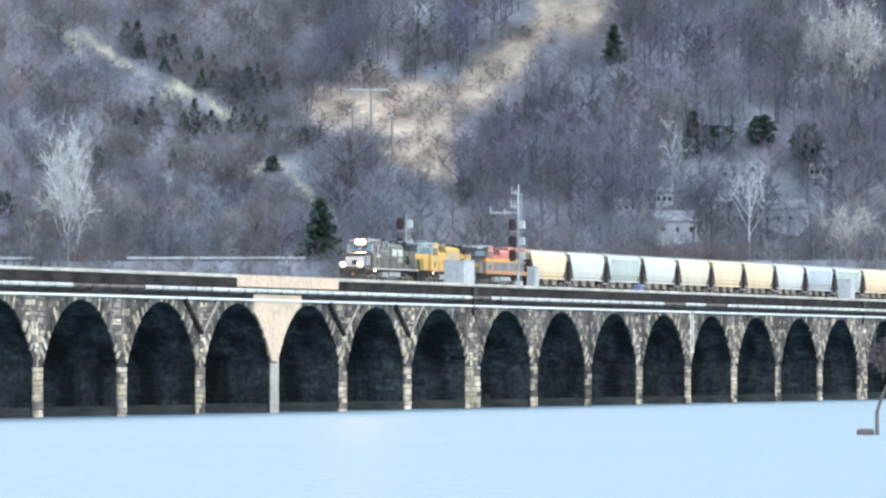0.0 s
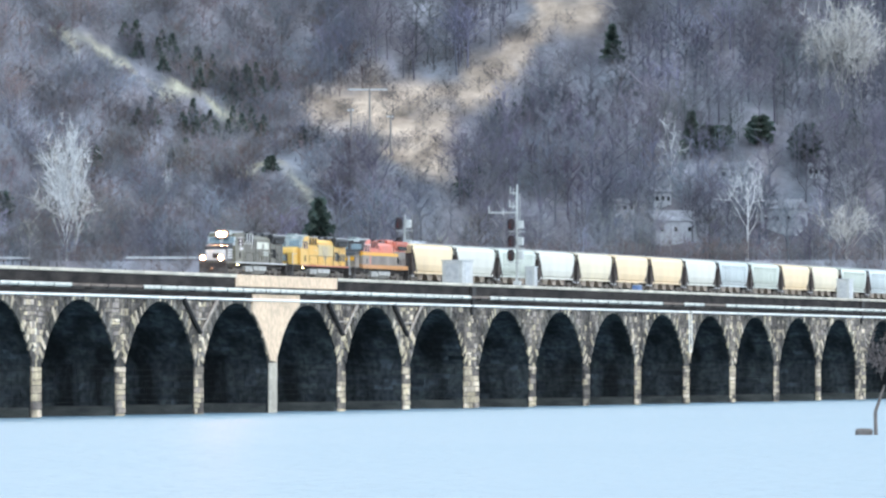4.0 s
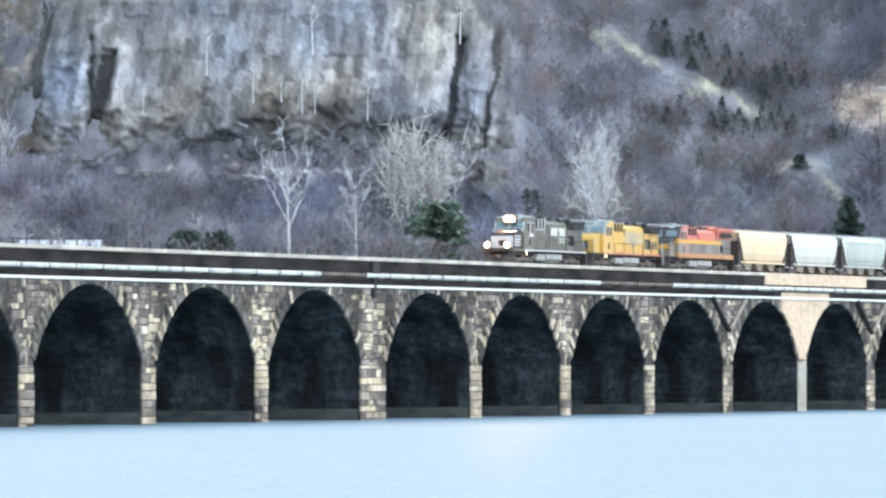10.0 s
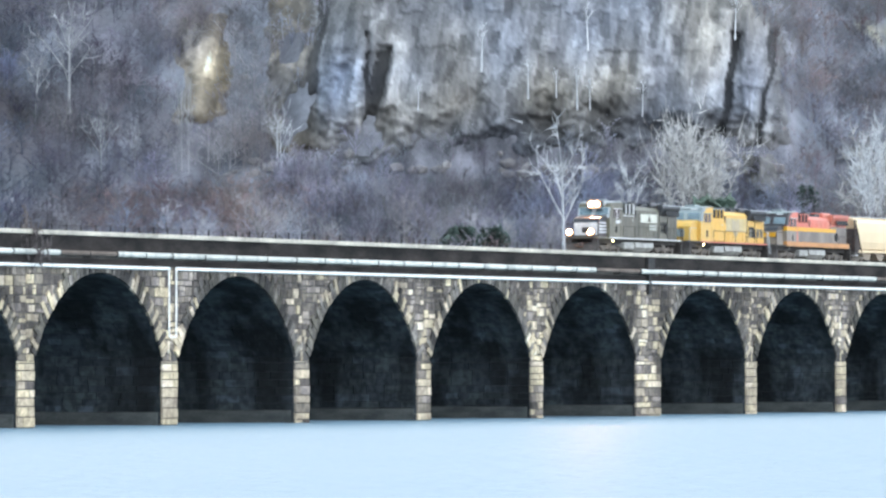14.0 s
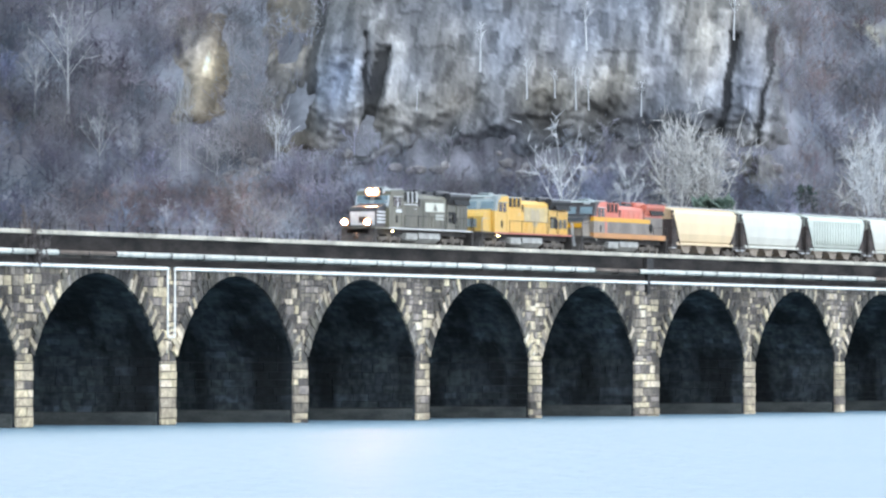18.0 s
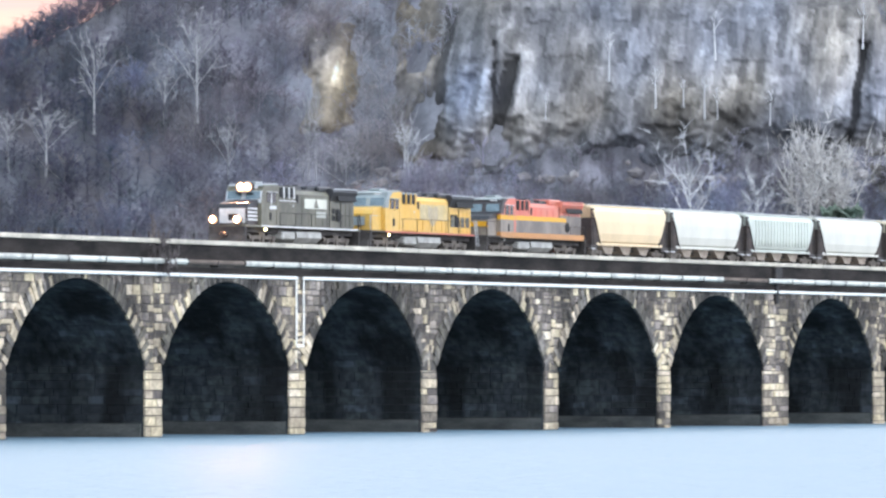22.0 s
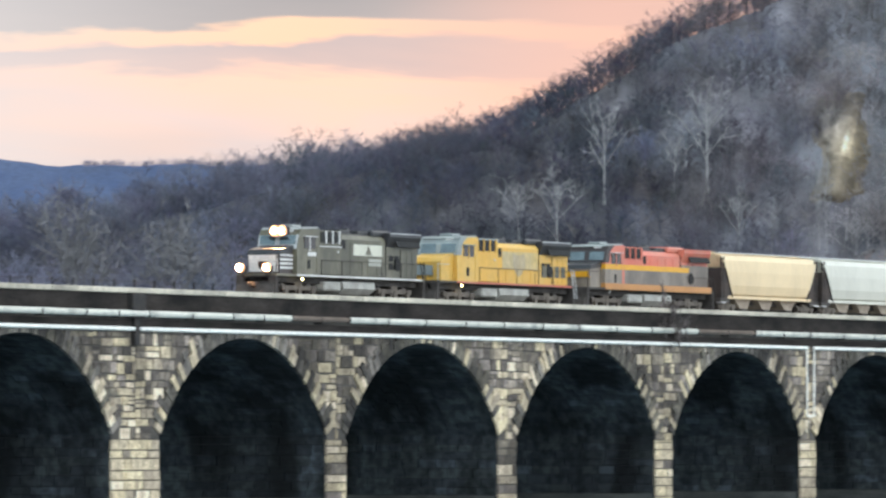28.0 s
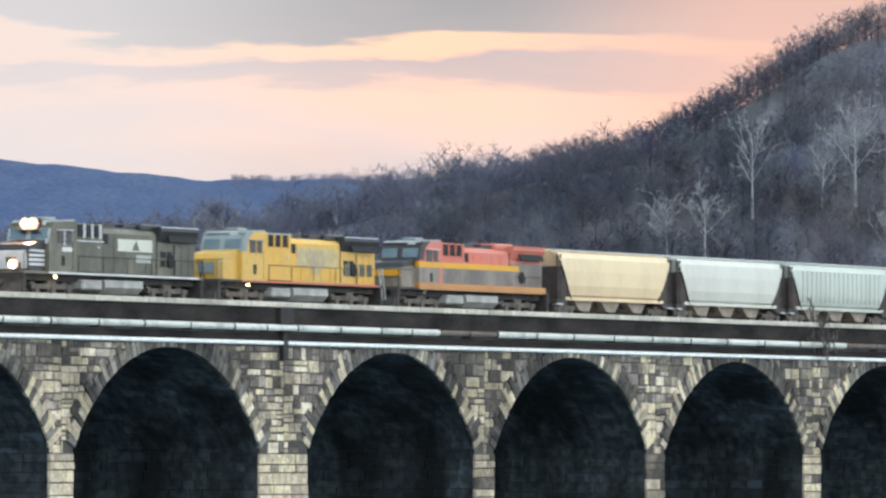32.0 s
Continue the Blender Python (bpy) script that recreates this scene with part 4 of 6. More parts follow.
rock_face(20.05, 24.35, 1.58, 3.20, "rock_face")
rock_face(24.58, 25.10, 1.85, 2.85, "rock_outcrop")
rock_face(20.12, 20.52, 1.22, 1.72, "rock_buttress")
g = random.Random(4)
for i in range(70):        # loose boulders and ledges at the foot and on the slope
    az = g.uniform(20.0, 25.0)
    el = g.choice((g.uniform(1.35, 1.7), g.uniform(1.5, 1.6), g.uniform(2.2, 2.6) if az > 24.3 else 1.55))
    r = surface_r(az, el)
    bm = bmesh.new()
    bmesh.ops.create_icosphere(bm, subdivisions=1, radius=1.0)
    for v in bm.verts:
        v.co *= g.uniform(0.7, 1.25)
    ob = part("boulder", bm, BOULDER, cliff)
    s = g.uniform(0.7, 1.8)
    ob.matrix_basis = Matrix.Translation((r * math.cos(radians(az)), r * math.sin(radians(az)), 4.58 + r * math.tan(radians(el)))) @ pose(0, 0, 0, 0, 0, g.uniform(0, 360)) @ Matrix.Diagonal((s * 1.3, s, s * 0.8, 1))

# ---- road on the bench, with its guard rail ----
ASPHALT = material("asphalt", (0.06, 0.06, 0.06), (0.045, 0.045, 0.047), scale=0.5, rough=0.9)
road_v, road_f = [], []
for i, a in enumerate(np.linspace(8, 53, 240)):
    for r in (1378.0, 1393.0):
        road_v.append((r * math.cos(radians(a)), r * math.sin(radians(a)), 25.06))
    if i:
        road_f.append((2 * i - 2, 2 * i - 1, 2 * i + 1, 2 * i))
tagged(link_mesh("road", road_v, road_f, ASPHALT), "grey asphalt highway along the far shore", "road", kind="structure")


def guard_rail(a0, a1, r):
    t = thing("guard_rail", pose(0, 0, 0), "galvanised guard rail along the highway", "guard rail", group="guard rails along the highway")
    pts = [(r * math.cos(radians(a)), r * math.sin(radians(a))) for a in np.linspace(a0, a1, max(2, int((a1 - a0) * 6)))]
    bm = bmesh.new()
    for (x0, y0), (x1, y1) in zip(pts, pts[1:]):
        d = Vector((x1 - x0, y1 - y0, 0))
        m = Matrix.Translation(((x0 + x1) / 2, (y0 + y1) / 2, 25.9)) @ d.to_track_quat("X", "Z").to_matrix().to_4x4()
        rr = bmesh.ops.create_cube(bm, size=1.0)
        bmesh.ops.transform(bm, verts=rr["verts"], matrix=m @ Matrix.Diagonal((d.length, 0.12, 0.42, 1)))
    part("rail", bm, STEEL_PALE, t)
    post = None
    for x, y in pts[::2]:
        if post is None:
            post = part("post", boxes((-0.08, 0.08, -0.08, 0.08, 0.0, 0.75)), STEEL_DARK, t)
            post.matrix_basis = pose(x, y, 25.0)
        else:
            p = post.copy()
            scene.collection.objects.link(p)
            p.matrix_basis = pose(x, y, 25.0)


for a0, a1 in ((17.5, 18.95), (22.3, 23.3), (19.7, 20.3)):
    guard_rail(a0, a1, 1376.5)

# ---- houses among the trees ----
SIDING = material("white_siding", (0.52, 0.53, 0.55), (0.40, 0.41, 0.43), scale=0.5, rough=0.8, bump=0.01, vary=0.15)
ROOFING = material("grey_roofing", (0.16, 0.16, 0.17), (0.28, 0.28, 0.30), scale=0.5, rough=0.9, vary=0.3)
PANE = material("dark_window_glass", (0.02, 0.025, 0.03), (0.03, 0.035, 0.04), scale=1.0, rough=0.1, spec=0.5)


def house(az, el, w, h, turn, label):
    r = surface_r(az, el) - 2
    p = on_hill(az, r)
    t = thing("house", Matrix.Translation((p.x, p.y, p.z - 0.6)) @ pose(0, 0, 0, 0, 0, az - 90 + turn), label, "house", group="houses among the trees")
    d = w * 0.7
    part("wall", boxes((-w / 2, w / 2, -d / 2, d / 2, -1.5, h)), SIDING, t)
    part("roof", cross_prism([(-d / 2 - 0.4, h), (0, h + d * 0.35), (d / 2 + 0.4, h), (d / 2 + 0.3, h - 0.15), (-d / 2 - 0.3, h - 0.15)], -w / 2 - 0.4, w / 2 + 0.4), ROOFING, t)
    for i in range(3):
        x = -w / 2 + w * (i + 0.5) / 3
        part("window", boxes((x - 0.35, x + 0.35, -d / 2 - 0.03, -d / 2 + 0.05, h * 0.4, h * 0.4 + 0.9)), PANE, t)


for a, e, w, h, tn, lb in ((14.53, 1.10, 9, 3.6, 20, "white house with a long porch among bare trees"), (14.0, 1.56, 6, 2.6, -15, "small white house on the wooded slope"), (13.61, 1.18, 8, 4.0, -30, "white two-storey house among bare trees"), (14.91, 1.30, 4, 2.2, 10, "small pale shed among bare trees"), (14.62, 1.36, 4, 3.0, 30, "small pale cottage among bare trees"), (13.35, 1.58, 3.5, 2.2, 0, "small white shed below an evergreen")):
    house(a, e, w, h, tn, lb)

# utility poles on the open slope
WOOD_POLE = material("grey_pole_wood", (0.22, 0.19, 0.17), (0.3, 0.27, 0.25), scale=2.0, rough=0.9)


def utility_pole(az, el, h, arm):
    r = surface_r(az, el) - 1
    t = thing("utility_pole", Matrix.Translation(on_hill(az, r)) @ pose(0, 0, 0, 0, 0, az - 90), "grey wooden utility pole with a pale crossarm", "pole", group="utility poles on the slope")
    part("pole", rods(((0, 0, -0.5), (0, 0, h), 0.22)), WOOD_POLE, t)
    part("crossarm", boxes((-arm, arm * 0.8, -0.15, 0.15, h - 0.35, h - 0.05)), STEEL_PALE, t)


for a, e, h, arm in ((16.97, 1.72, 14, 4.6), (17.12, 1.75, 9, 0.8), (16.80, 1.70, 9, 0.8)):
    utility_pole(a, e, h, arm)


# ---- fittings on the bridge ----
def bridge_part(name, bm, mat, label=""):
    return part(name, bm, mat, bridge, label)


# wrapped main hung under the parapet, in lengths with dark collars
gp = random.Random(8)
RUSTY = ((453.0, 464.0), (393.0, 398.0), (640.0, 648.0), (560.5, 566.0))
x = X_A
pipe_i = 0
while x < X_B:
    ln = gp.choice((7.6, 9.4, 10.4, 10.4, 11.2))
    rust = any(a < x + ln / 2 < b for a, b in RUSTY) or gp.random() < 0.04
    bm = rods(((x + 0.07, -0.38, 12.36), (min(x + ln, X_B) - 0.07, -0.38, 12.36), 0.17 if rust else 0.20), sides=10)
    part("pipe_section", bm, PIPE_RUST if rust else PIPE, bridge, "rusted bare pipe" if rust else "", smooth=False)
    bridge_part("pipe_collar", rods(((x - 0.09, -0.38, 12.36), (x + 0.09, -0.38, 12.36), 0.225), sides=8), STEEL_DARK)
    bridge_part("pipe_bracket", boxes((x + ln * 0.5 - 0.08, x + ln * 0.5 + 0.08, -0.62, 0.0, 12.06, 12.16), (x + ln * 0.5 - 0.04, x + ln * 0.5 + 0.04, -0.62, -0.58, 12.06, 12.5)), STEEL_DARK)
    x += ln
# thin white conduit, led round two piers
DROPS = (PIERS[-9] + 0.1, PIERS[7] + 1.4)
cut = [X_A] + [v for d in DROPS for v in (d - 0.62, d + 0.62)] + [X_B]
for x0, x1 in zip(cut[::2], cut[1::2]):
    n = max(1, int((x1 - x0) / 24))
    for i in range(n):
        a, b = x0 + (x1 - x0) * i / n, x0 + (x1 - x0) * (i + 1) / n
        bridge_part("conduit", rods(((a, -0.22, 11.42), (b, -0.22, 11.42), 0.13), sides=6), CONDUIT, "thin white conduit")
for d in DROPS:
    bridge_part("conduit_drop", rods(((d - 0.62, -0.22, 11.42), (d - 0.62, -0.22, 6.4), 0.07), ((d - 0.62, -0.22, 6.4), (d + 0.62, -0.22, 6.4), 0.07), ((d + 0.62, -0.22, 6.4), (d + 0.62, -0.22, 11.42), 0.07), sides=6), CONDUIT, "thin white conduit loop")
# drain recesses over the broad piers, built as dark boxes
for k in range(FIRST, LAST + 1):
    if is_wide(k):
        bridge_part("drain_box", boxes((PIERS[k] - 1.1, PIERS[k] + 0.5, -0.5, 0.1, 12.1, 13.58), (PIERS[k] - 0.5, PIERS[k] + 0.1, -0.34, 0.1, 10.4, 12.1), bevel=0.04), STEEL_DARK, "dark drain box")
BRACE = material("weathered_brace_steel", (0.42, 0.36, 0.30), (0.28, 0.23, 0.19), scale=0.8, rough=0.7)
# V-shaped drain spouts on three piers
for k in (-1, 1, 2):
    p = PIERS[k]
    bridge_part("drain_spout", rods(((p - 5.4, -0.28, 11.3), (p - 0.2, -0.28, 8.0), 0.24), sides=6), STEEL_DARK)
    bridge_part("brace", rods(((p + 5.2, -0.24, 11.3), (p + 0.2, -0.24, 8.05), 0.15), sides=6), BRACE, "pale steel brace")
    bridge_part("brace", rods(((p - 2.3, -0.2, 9.35), (p + 2.2, -0.2, 9.35), 0.10), sides=6), BRACE, "pale steel brace")
# buff facing over the repaired pier
zc = CROWN - ARCH_R
left, right = [], []
for i in range(9):
    z = 11.5 - (11.5 - 6.6) * i / 8
    dx = math.sqrt(max(0.1, (ARCH_R + 0.25) ** 2 - (z - zc) ** 2)) if z - zc < ARCH_R + 0.25 else 0
    mid_l, mid_r = (PIERS[-1] + PIERS[0]) / 2, (PIERS[0] + PIERS[1]) / 2
    left.append((max(mid_l + dx, PIERS[0] - 7.0), z))
    right.append((min(mid_r - dx, PIERS[0] + 9.0), z))
bridge_part("repair_facing", prism([(PIERS[0] - 7.0, 12.0)] + left + [(PIERS[0] - 0.9, 5.2), (PIERS[0] + 0.9, 5.2)] + right[::-1] + [(PIERS[0] + 9.0, 12.0)], -0.16, 0.05), BUFF, "buff repaired concrete facing")
bridge_part("pier_facing", boxes((PIERS[0] - 1.33, PIERS[0] + 1.33, -0.13, 0.0, -1.0, 5.0)), COPING, "pale patched pier face")

# rails and sleepers of the running line
for off in (-0.75, 0.75):
    bridge_part("rail", boxes((X_A, X_B, 8.5 + off - 0.04, 8.5 + off + 0.04, 13.78, 13.95)), RAIL)
bm = bmesh.new()
for i in range(int((X_B - X_A) / 0.65)):
    x = X_A + i * 0.65
    box(bm, x, x + 0.25, 7.2, 9.8, 13.60, 13.78)
tagged(bridge_part("sleepers", bm, material("sleeper_wood", (0.07, 0.06, 0.05), (0.11, 0.095, 0.08), scale=1.0, rough=0.9)), kind="stuff")
bm = boxes((X_A, X_B, 5.4, 11.6, 13.61, 13.70))
bridge_part("ballast", bm, BALLAST)

# railing on the far edge of the deck
railing = thing("railing", pose(0, FACE + DEEP - 0.2, 13.9), "thin steel post railing along the bridge deck", "railing")
post = None
n_posts = 170
for i in range(n_posts):
    x = X_A + 2.6 * i
    if post is None:
        post = part("post", rods(((0, 0, 0), (0, 0, 1.25), 0.05), sides=5), STEEL_DARK, railing)
        post.matrix_basis = pose(x, 0, 0)
    else:
        p = post.copy()
        scene.collection.objects.link(p)
        p.matrix_basis = pose(x, 0, 0)
for z in (0.55, 1.1):
    part("rail", rods(((X_A, 0, z), (X_A + 2.6 * (n_posts - 1), 0, z), 0.012), sides=5), STEEL_DARK, railing)

# ---- signals and cabinets beside the line ----
HEAD = material("signal_black", (0.02, 0.014, 0.016), (0.035, 0.02, 0.022), scale=3.0, rough=0.6)
LENS = material("dark_red_lens", (0.10, 0.012, 0.015), (0.06, 0.01, 0.012), scale=3.0, rough=0.15, spec=0.6)
SILVER = material("silver_paint", (0.56, 0.56, 0.53), (0.45, 0.45, 0.43), scale=1.0, rough=0.55, metal=0.1)


def signal(px, py, heads, top, arms, label):
    t = thing("signal_mast", pose(px, py, 13.62), label, "signal", group="signals on the bridge")
    part("mast", rods(((0, 0, 0), (0, 0, top), 0.10)), SILVER, t)
    part("base", boxes((-0.4, 0.4, -0.4, 0.4, 0, 0.9), bevel=0.05), SILVER, t)
    part("ladder", rods(((0.35, -0.25, 0), (0.35, -0.25, top - 1), 0.03), ((0.35, 0.25, 0), (0.35, 0.25, top - 1), 0.03), *[((0.35, -0.25, 0.5 + 0.4 * i), (0.35, 0.25, 0.5 + 0.4 * i), 0.02) for i in range(int((top - 1.6) / 0.4))], sides=5), SILVER, t)
    for z in heads:
        h = part("signal_head", rods(((-0.45, 0.62, z - 0.45), (-0.45, 0.62, z + 0.45), 0.44), ((-0.45, 0.62, z - 0.66), (-0.45, 0.62, z + 0.66), 0.32), sides=14), HEAD, t, "black signal head")
        part("hood", rods(((-0.95, 0.62, z + 0.34), (-0.60, 0.62, z + 0.36), 0.22), sides=10), HEAD, h)
        for dz in (-0.34, 0.0, 0.34):
            part("lens", rods(((-0.84, 0.62, z + dz), (-0.93, 0.62, z + dz), 0.13)), LENS, h, "dark red lens")
        part("equipment_box", boxes((-0.25, 0.25, -0.75, -0.12, z - 0.45, z + 0.45), bevel=0.04), SILVER, t)
        part("platform", boxes((-0.6, 0.4, -0.8, 0.9, z - 0.85, z - 0.79)), SILVER, t)
    for z, ln in arms:
        for p, q, r in (((0, -0.1, z), (0, ln, z), 0.07), ((0, ln, z - 0.1), (0, ln, z + 0.75), 0.07), ((0, ln / 2, z - 0.3), (0, ln / 2, z + 0.5), 0.06)):
            part("antenna", rods((p, q, r), sides=6), SILVER, t)


signal(791.8, FACE + 2.3, (3.9, 5.55, 7.5), 12.2, ((8.9, 3.4), (9.6, 0.9), (11.2, 0.8)), "tall silver signal mast with three black heads")
signal(787.3, FACE + DEEP - 1.2, (5.3, 7.6), 8.6, (), "silver signal mast with two black heads behind the line")


def cabinet(px, w, d, h, label):
    t = thing("relay_cabinet", pose(px, FACE + 2.6, 13.62), label, "cabinet", group="relay cabinets beside the line")
    part("body", boxes((-w / 2, w / 2, -d / 2, d / 2, 0.1, h), bevel=0.05), SILVER, t)
    part("plinth", boxes((-w / 2 + 0.1, w / 2 - 0.1, -d / 2 + 0.1, d / 2 - 0.1, 0, 0.12)), BALLAST, t)
    part("roof", boxes((-w / 2 - 0.1, w / 2 + 0.1, -d / 2 - 0.1, d / 2 + 0.1, h, h + 0.12), bevel=0.03), STEEL_PALE, t)
    part("door", boxes((-w * 0.28, w * 0.12, -d / 2 - 0.04, -d / 2 + 0.03, 0.3, h - 0.3)), STEEL_PALE, t)
    part("door", boxes((-w / 2 - 0.04, -w / 2 + 0.03, -d * 0.3, d * 0.3, 0.3, h - 0.3)), STEEL_PALE, t)


cabinet(768.0, 4.2, 2.4, 2.9, "large silver relay house beside the track")
cabinet(799.0, 1.4, 1.1, 2.6, "small silver relay cabinet beside the track")
cabinet(961.0, 2.6, 1.8, 3.0, "silver relay cabinet beside the track")
bin_ = thing("equipment_case", pose(846.0, FACE + 2.2, 13.62), "small blue equipment case beside the track", "case")
part("body", boxes((-0.9, 0.9, -0.4, 0.4, 0, 1.0), bevel=0.04), material("blue_paint", (0.10, 0.17, 0.32), (0.13, 0.2, 0.34), scale=1.0, rough=0.6), bin_)
part("lid", boxes((-0.95, 0.95, -0.45, 0.45, 1.0, 1.08)), STEEL_PALE, bin_)

# ---- brown growth rooted on a pier top ----
v, t, cv, ct = branch_template(61, upright=0.3, spread=0.9, l1=12, l2=8, l3=6, start=0.05, wide=0.034)
bush = thing("shrub", pose(PIERS[-10] + 0.4, FACE - 0.25, 10.3), "brown leafless shrub rooted in the bridge masonry", "shrub")
TW = material("brown_twigs", (0.16, 0.13, 0.12), (0.11, 0.09, 0.085), scale=1.0, rough=0.95)
a = fast_mesh("stem", v[:cv] * (1.7, 1.2, 3.3), t[:ct], TW)
b = fast_mesh("brush", v[cv:] * (1.7, 1.2, 3.3), t[ct:] - cv, TW)
a.parent = b.parent = bush
tagged(a, kind="stuff")
tagged(b, kind="stuff")

# ---- dead sapling and driftwood on a shoal ----
DX, DY = 470.0, 107.4
v, t, cv, ct = branch_template(63, upright=0.9, spread=0.5, l1=10, l2=7, l3=6, start=0.55, wide=0.012)
snag = thing("dead_sapling", pose(DX, DY, -0.12), "thin bare sapling standing in the shallow river", "tree")
bm = bmesh.new()
rod(bm, (0, 0, -0.4), (0.1, 0.05, 1.6), 0.15, 7, 0.13)
rod(bm, (0.1, 0.05, 1.6), (0.3, -0.55, 3.4), 0.13, 7, 0.07)
part("trunk", bm, BARK, snag)
b = fast_mesh("crown", v[cv:] * (3.6, 3.6, 4.6) + (0.3, -0.3, 1.2), t[ct:] - cv, TW)
b.parent = snag
tagged(b, kind="stuff")
stump = thing("stump", pose(DX + 0.3, DY + 0.9, -0.3), "dark stump stranded in the shallow river", "stump")
part("wood", boxes((-0.4, 0.4, -0.55, 0.55, 0.0, 0.62), bevel=0.12), BARK, stump)
log = thing("driftwood_log", pose(DX + 0.6, DY - 1.2, -0.12, 0, 0, -75), "long grey driftwood log lying in the shallows", "log")
part("log", rods(((0, 0, 0.1), (9.0, 0, 0.18), 0.11), sides=7), BARK, log)
part("limb", rods(((0.1, 0, 0.15), (2.6, 0, 0.75), 0.09), ((0.05, 0, 0.1), (0.1, 0, 0.8), 0.1), sides=6), BARK, log)


# ---- the train ----
SPEED, TRACK_Y, RAIL_Z = 12.19, FACE + 8.5, 13.95
LAMP = glowing("headlight_glow", (1.0, 0.54, 0.30), 2000.0)
# Glowing discs stand in for the glare halo round the bulbs.
HALO_GLOW = glowing("lamp_halo_glow", (1.0, 0.52, 0.28), 1.5)
STEP_LAMP = glowing("step_light_glow", (1.0, 0.85, 0.4), 9.0)
UNDER = material("sooty_running_gear", (0.045, 0.04, 0.037), (0.085, 0.075, 0.068), scale=1.2, rough=0.8, bump=0.01)
WHEEL = material("worn_wheel_steel", (0.07, 0.06, 0.055), (0.13, 0.11, 0.1), scale=2.0, rough=0.5, metal=0.5)
TANK = material("grey_fuel_tank", (0.46, 0.45, 0.41), (0.30, 0.29, 0.26), scale=0.8, rough=0.6)
GLASS = material("sky_reflecting_cab_glass", (0.24, 0.29, 0.30), (0.17, 0.21, 0.22), scale=1.0, rough=0.12, metal=0.7, spec=0.6)
SIDE_GLASS = material("dark_cab_side_glass", (0.02, 0.022, 0.024), (0.04, 0.042, 0.045), scale=1.0, rough=0.15, spec=0.3)
VENT = material("dark_grille", (0.018, 0.018, 0.018), (0.035, 0.034, 0.033), scale=4.0, rough=0.8)
WHITE = material("white_marking", (0.72, 0.71, 0.68), (0.6, 0.59, 0.57), scale=1.0, rough=0.6)


def coat(name, c, dirt=0.6, rough=0.42, faded=None, grit=0.04):
    return material(name, c, faded or tuple(v * dirt for v in c), scale=0.5, rough=rough, stretch=(1, 1, 0.45), spec=0.5, lo=0.4, hi=0.7, grit=grit)


BLACK = coat("black_engine_paint", (0.078, 0.074, 0.050), faded=(0.170, 0.156, 0.108), grit=0.22)
YELLOW = coat("yellow_engine_paint", (0.70, 0.375, 0.055), faded=(0.64, 0.40, 0.11), grit=0.10)
NOSE_BLACK = coat("black_nose_paint", (0.030, 0.022, 0.021), 1.8)
FRAME_RUST = material("dusty_truck_frame", (0.085, 0.07, 0.06), (0.17, 0.145, 0.12), scale=1.2, rough=0.85, bump=0.01)
ROOF_GREY = coat("grey_roof_paint", (0.29, 0.33, 0.32), 0.7)
RED = coat("red_engine_paint", (0.62, 0.14, 0.09), faded=(0.54, 0.19, 0.13), grit=0.08)
STRIPE = coat("yellow_band", (0.75, 0.36, 0.02), 0.9)
BELLY = coat("brown_black_flank", (0.13, 0.105, 0.085), faded=(0.30, 0.25, 0.20), grit=0.15)
SILL_ORANGE = coat("orange_sill_band", (0.55, 0.24, 0.07), 0.85)
ROOF_BLACK = coat("sooty_roof", (0.020, 0.020, 0.022), 1.6)


def bogie(owner, x, axles, r, mat=None):
    """A truck with its wheels; the wheels are pieces of the truck."""
    half = (axles - 1) * 0.5 * 1.8
    rows = []
    for s in (-1, 1):
        rows.append((x - half - 0.55, x + half + 0.55, s * 1.08 - 0.09, s * 1.08 + 0.09, r + 0.02, r + 0.34))
        for i in range(axles):
            c = x - half + 1.8 * i
            rows.append((c - 0.22, c + 0.22, s * 1.14 - 0.10, s * 1.14 + 0.10, r - 0.22, r + 0.26))
        rows.append((x - 0.5, x + 0.5, s * 1.0 - 0.1, s * 1.0 + 0.1, r - 0.15, r + 0.55))
    rows.append((x - 0.35, x + 0.35, -1.0, 1.0, r + 0.05, r + 0.5))
    b = part("truck", boxes(*rows, bevel=0.03), mat or FRAME_RUST, owner)
    for i in range(axles):
        c = x - half + 1.8 * i
        part("wheelset", rods(((c, -0.83, r), (c, -0.70, r), r), ((c, 0.70, r), (c, 0.83, r), r), ((c, -0.8, r), (c, 0.8, r), 0.09), sides=16), WHEEL, b)


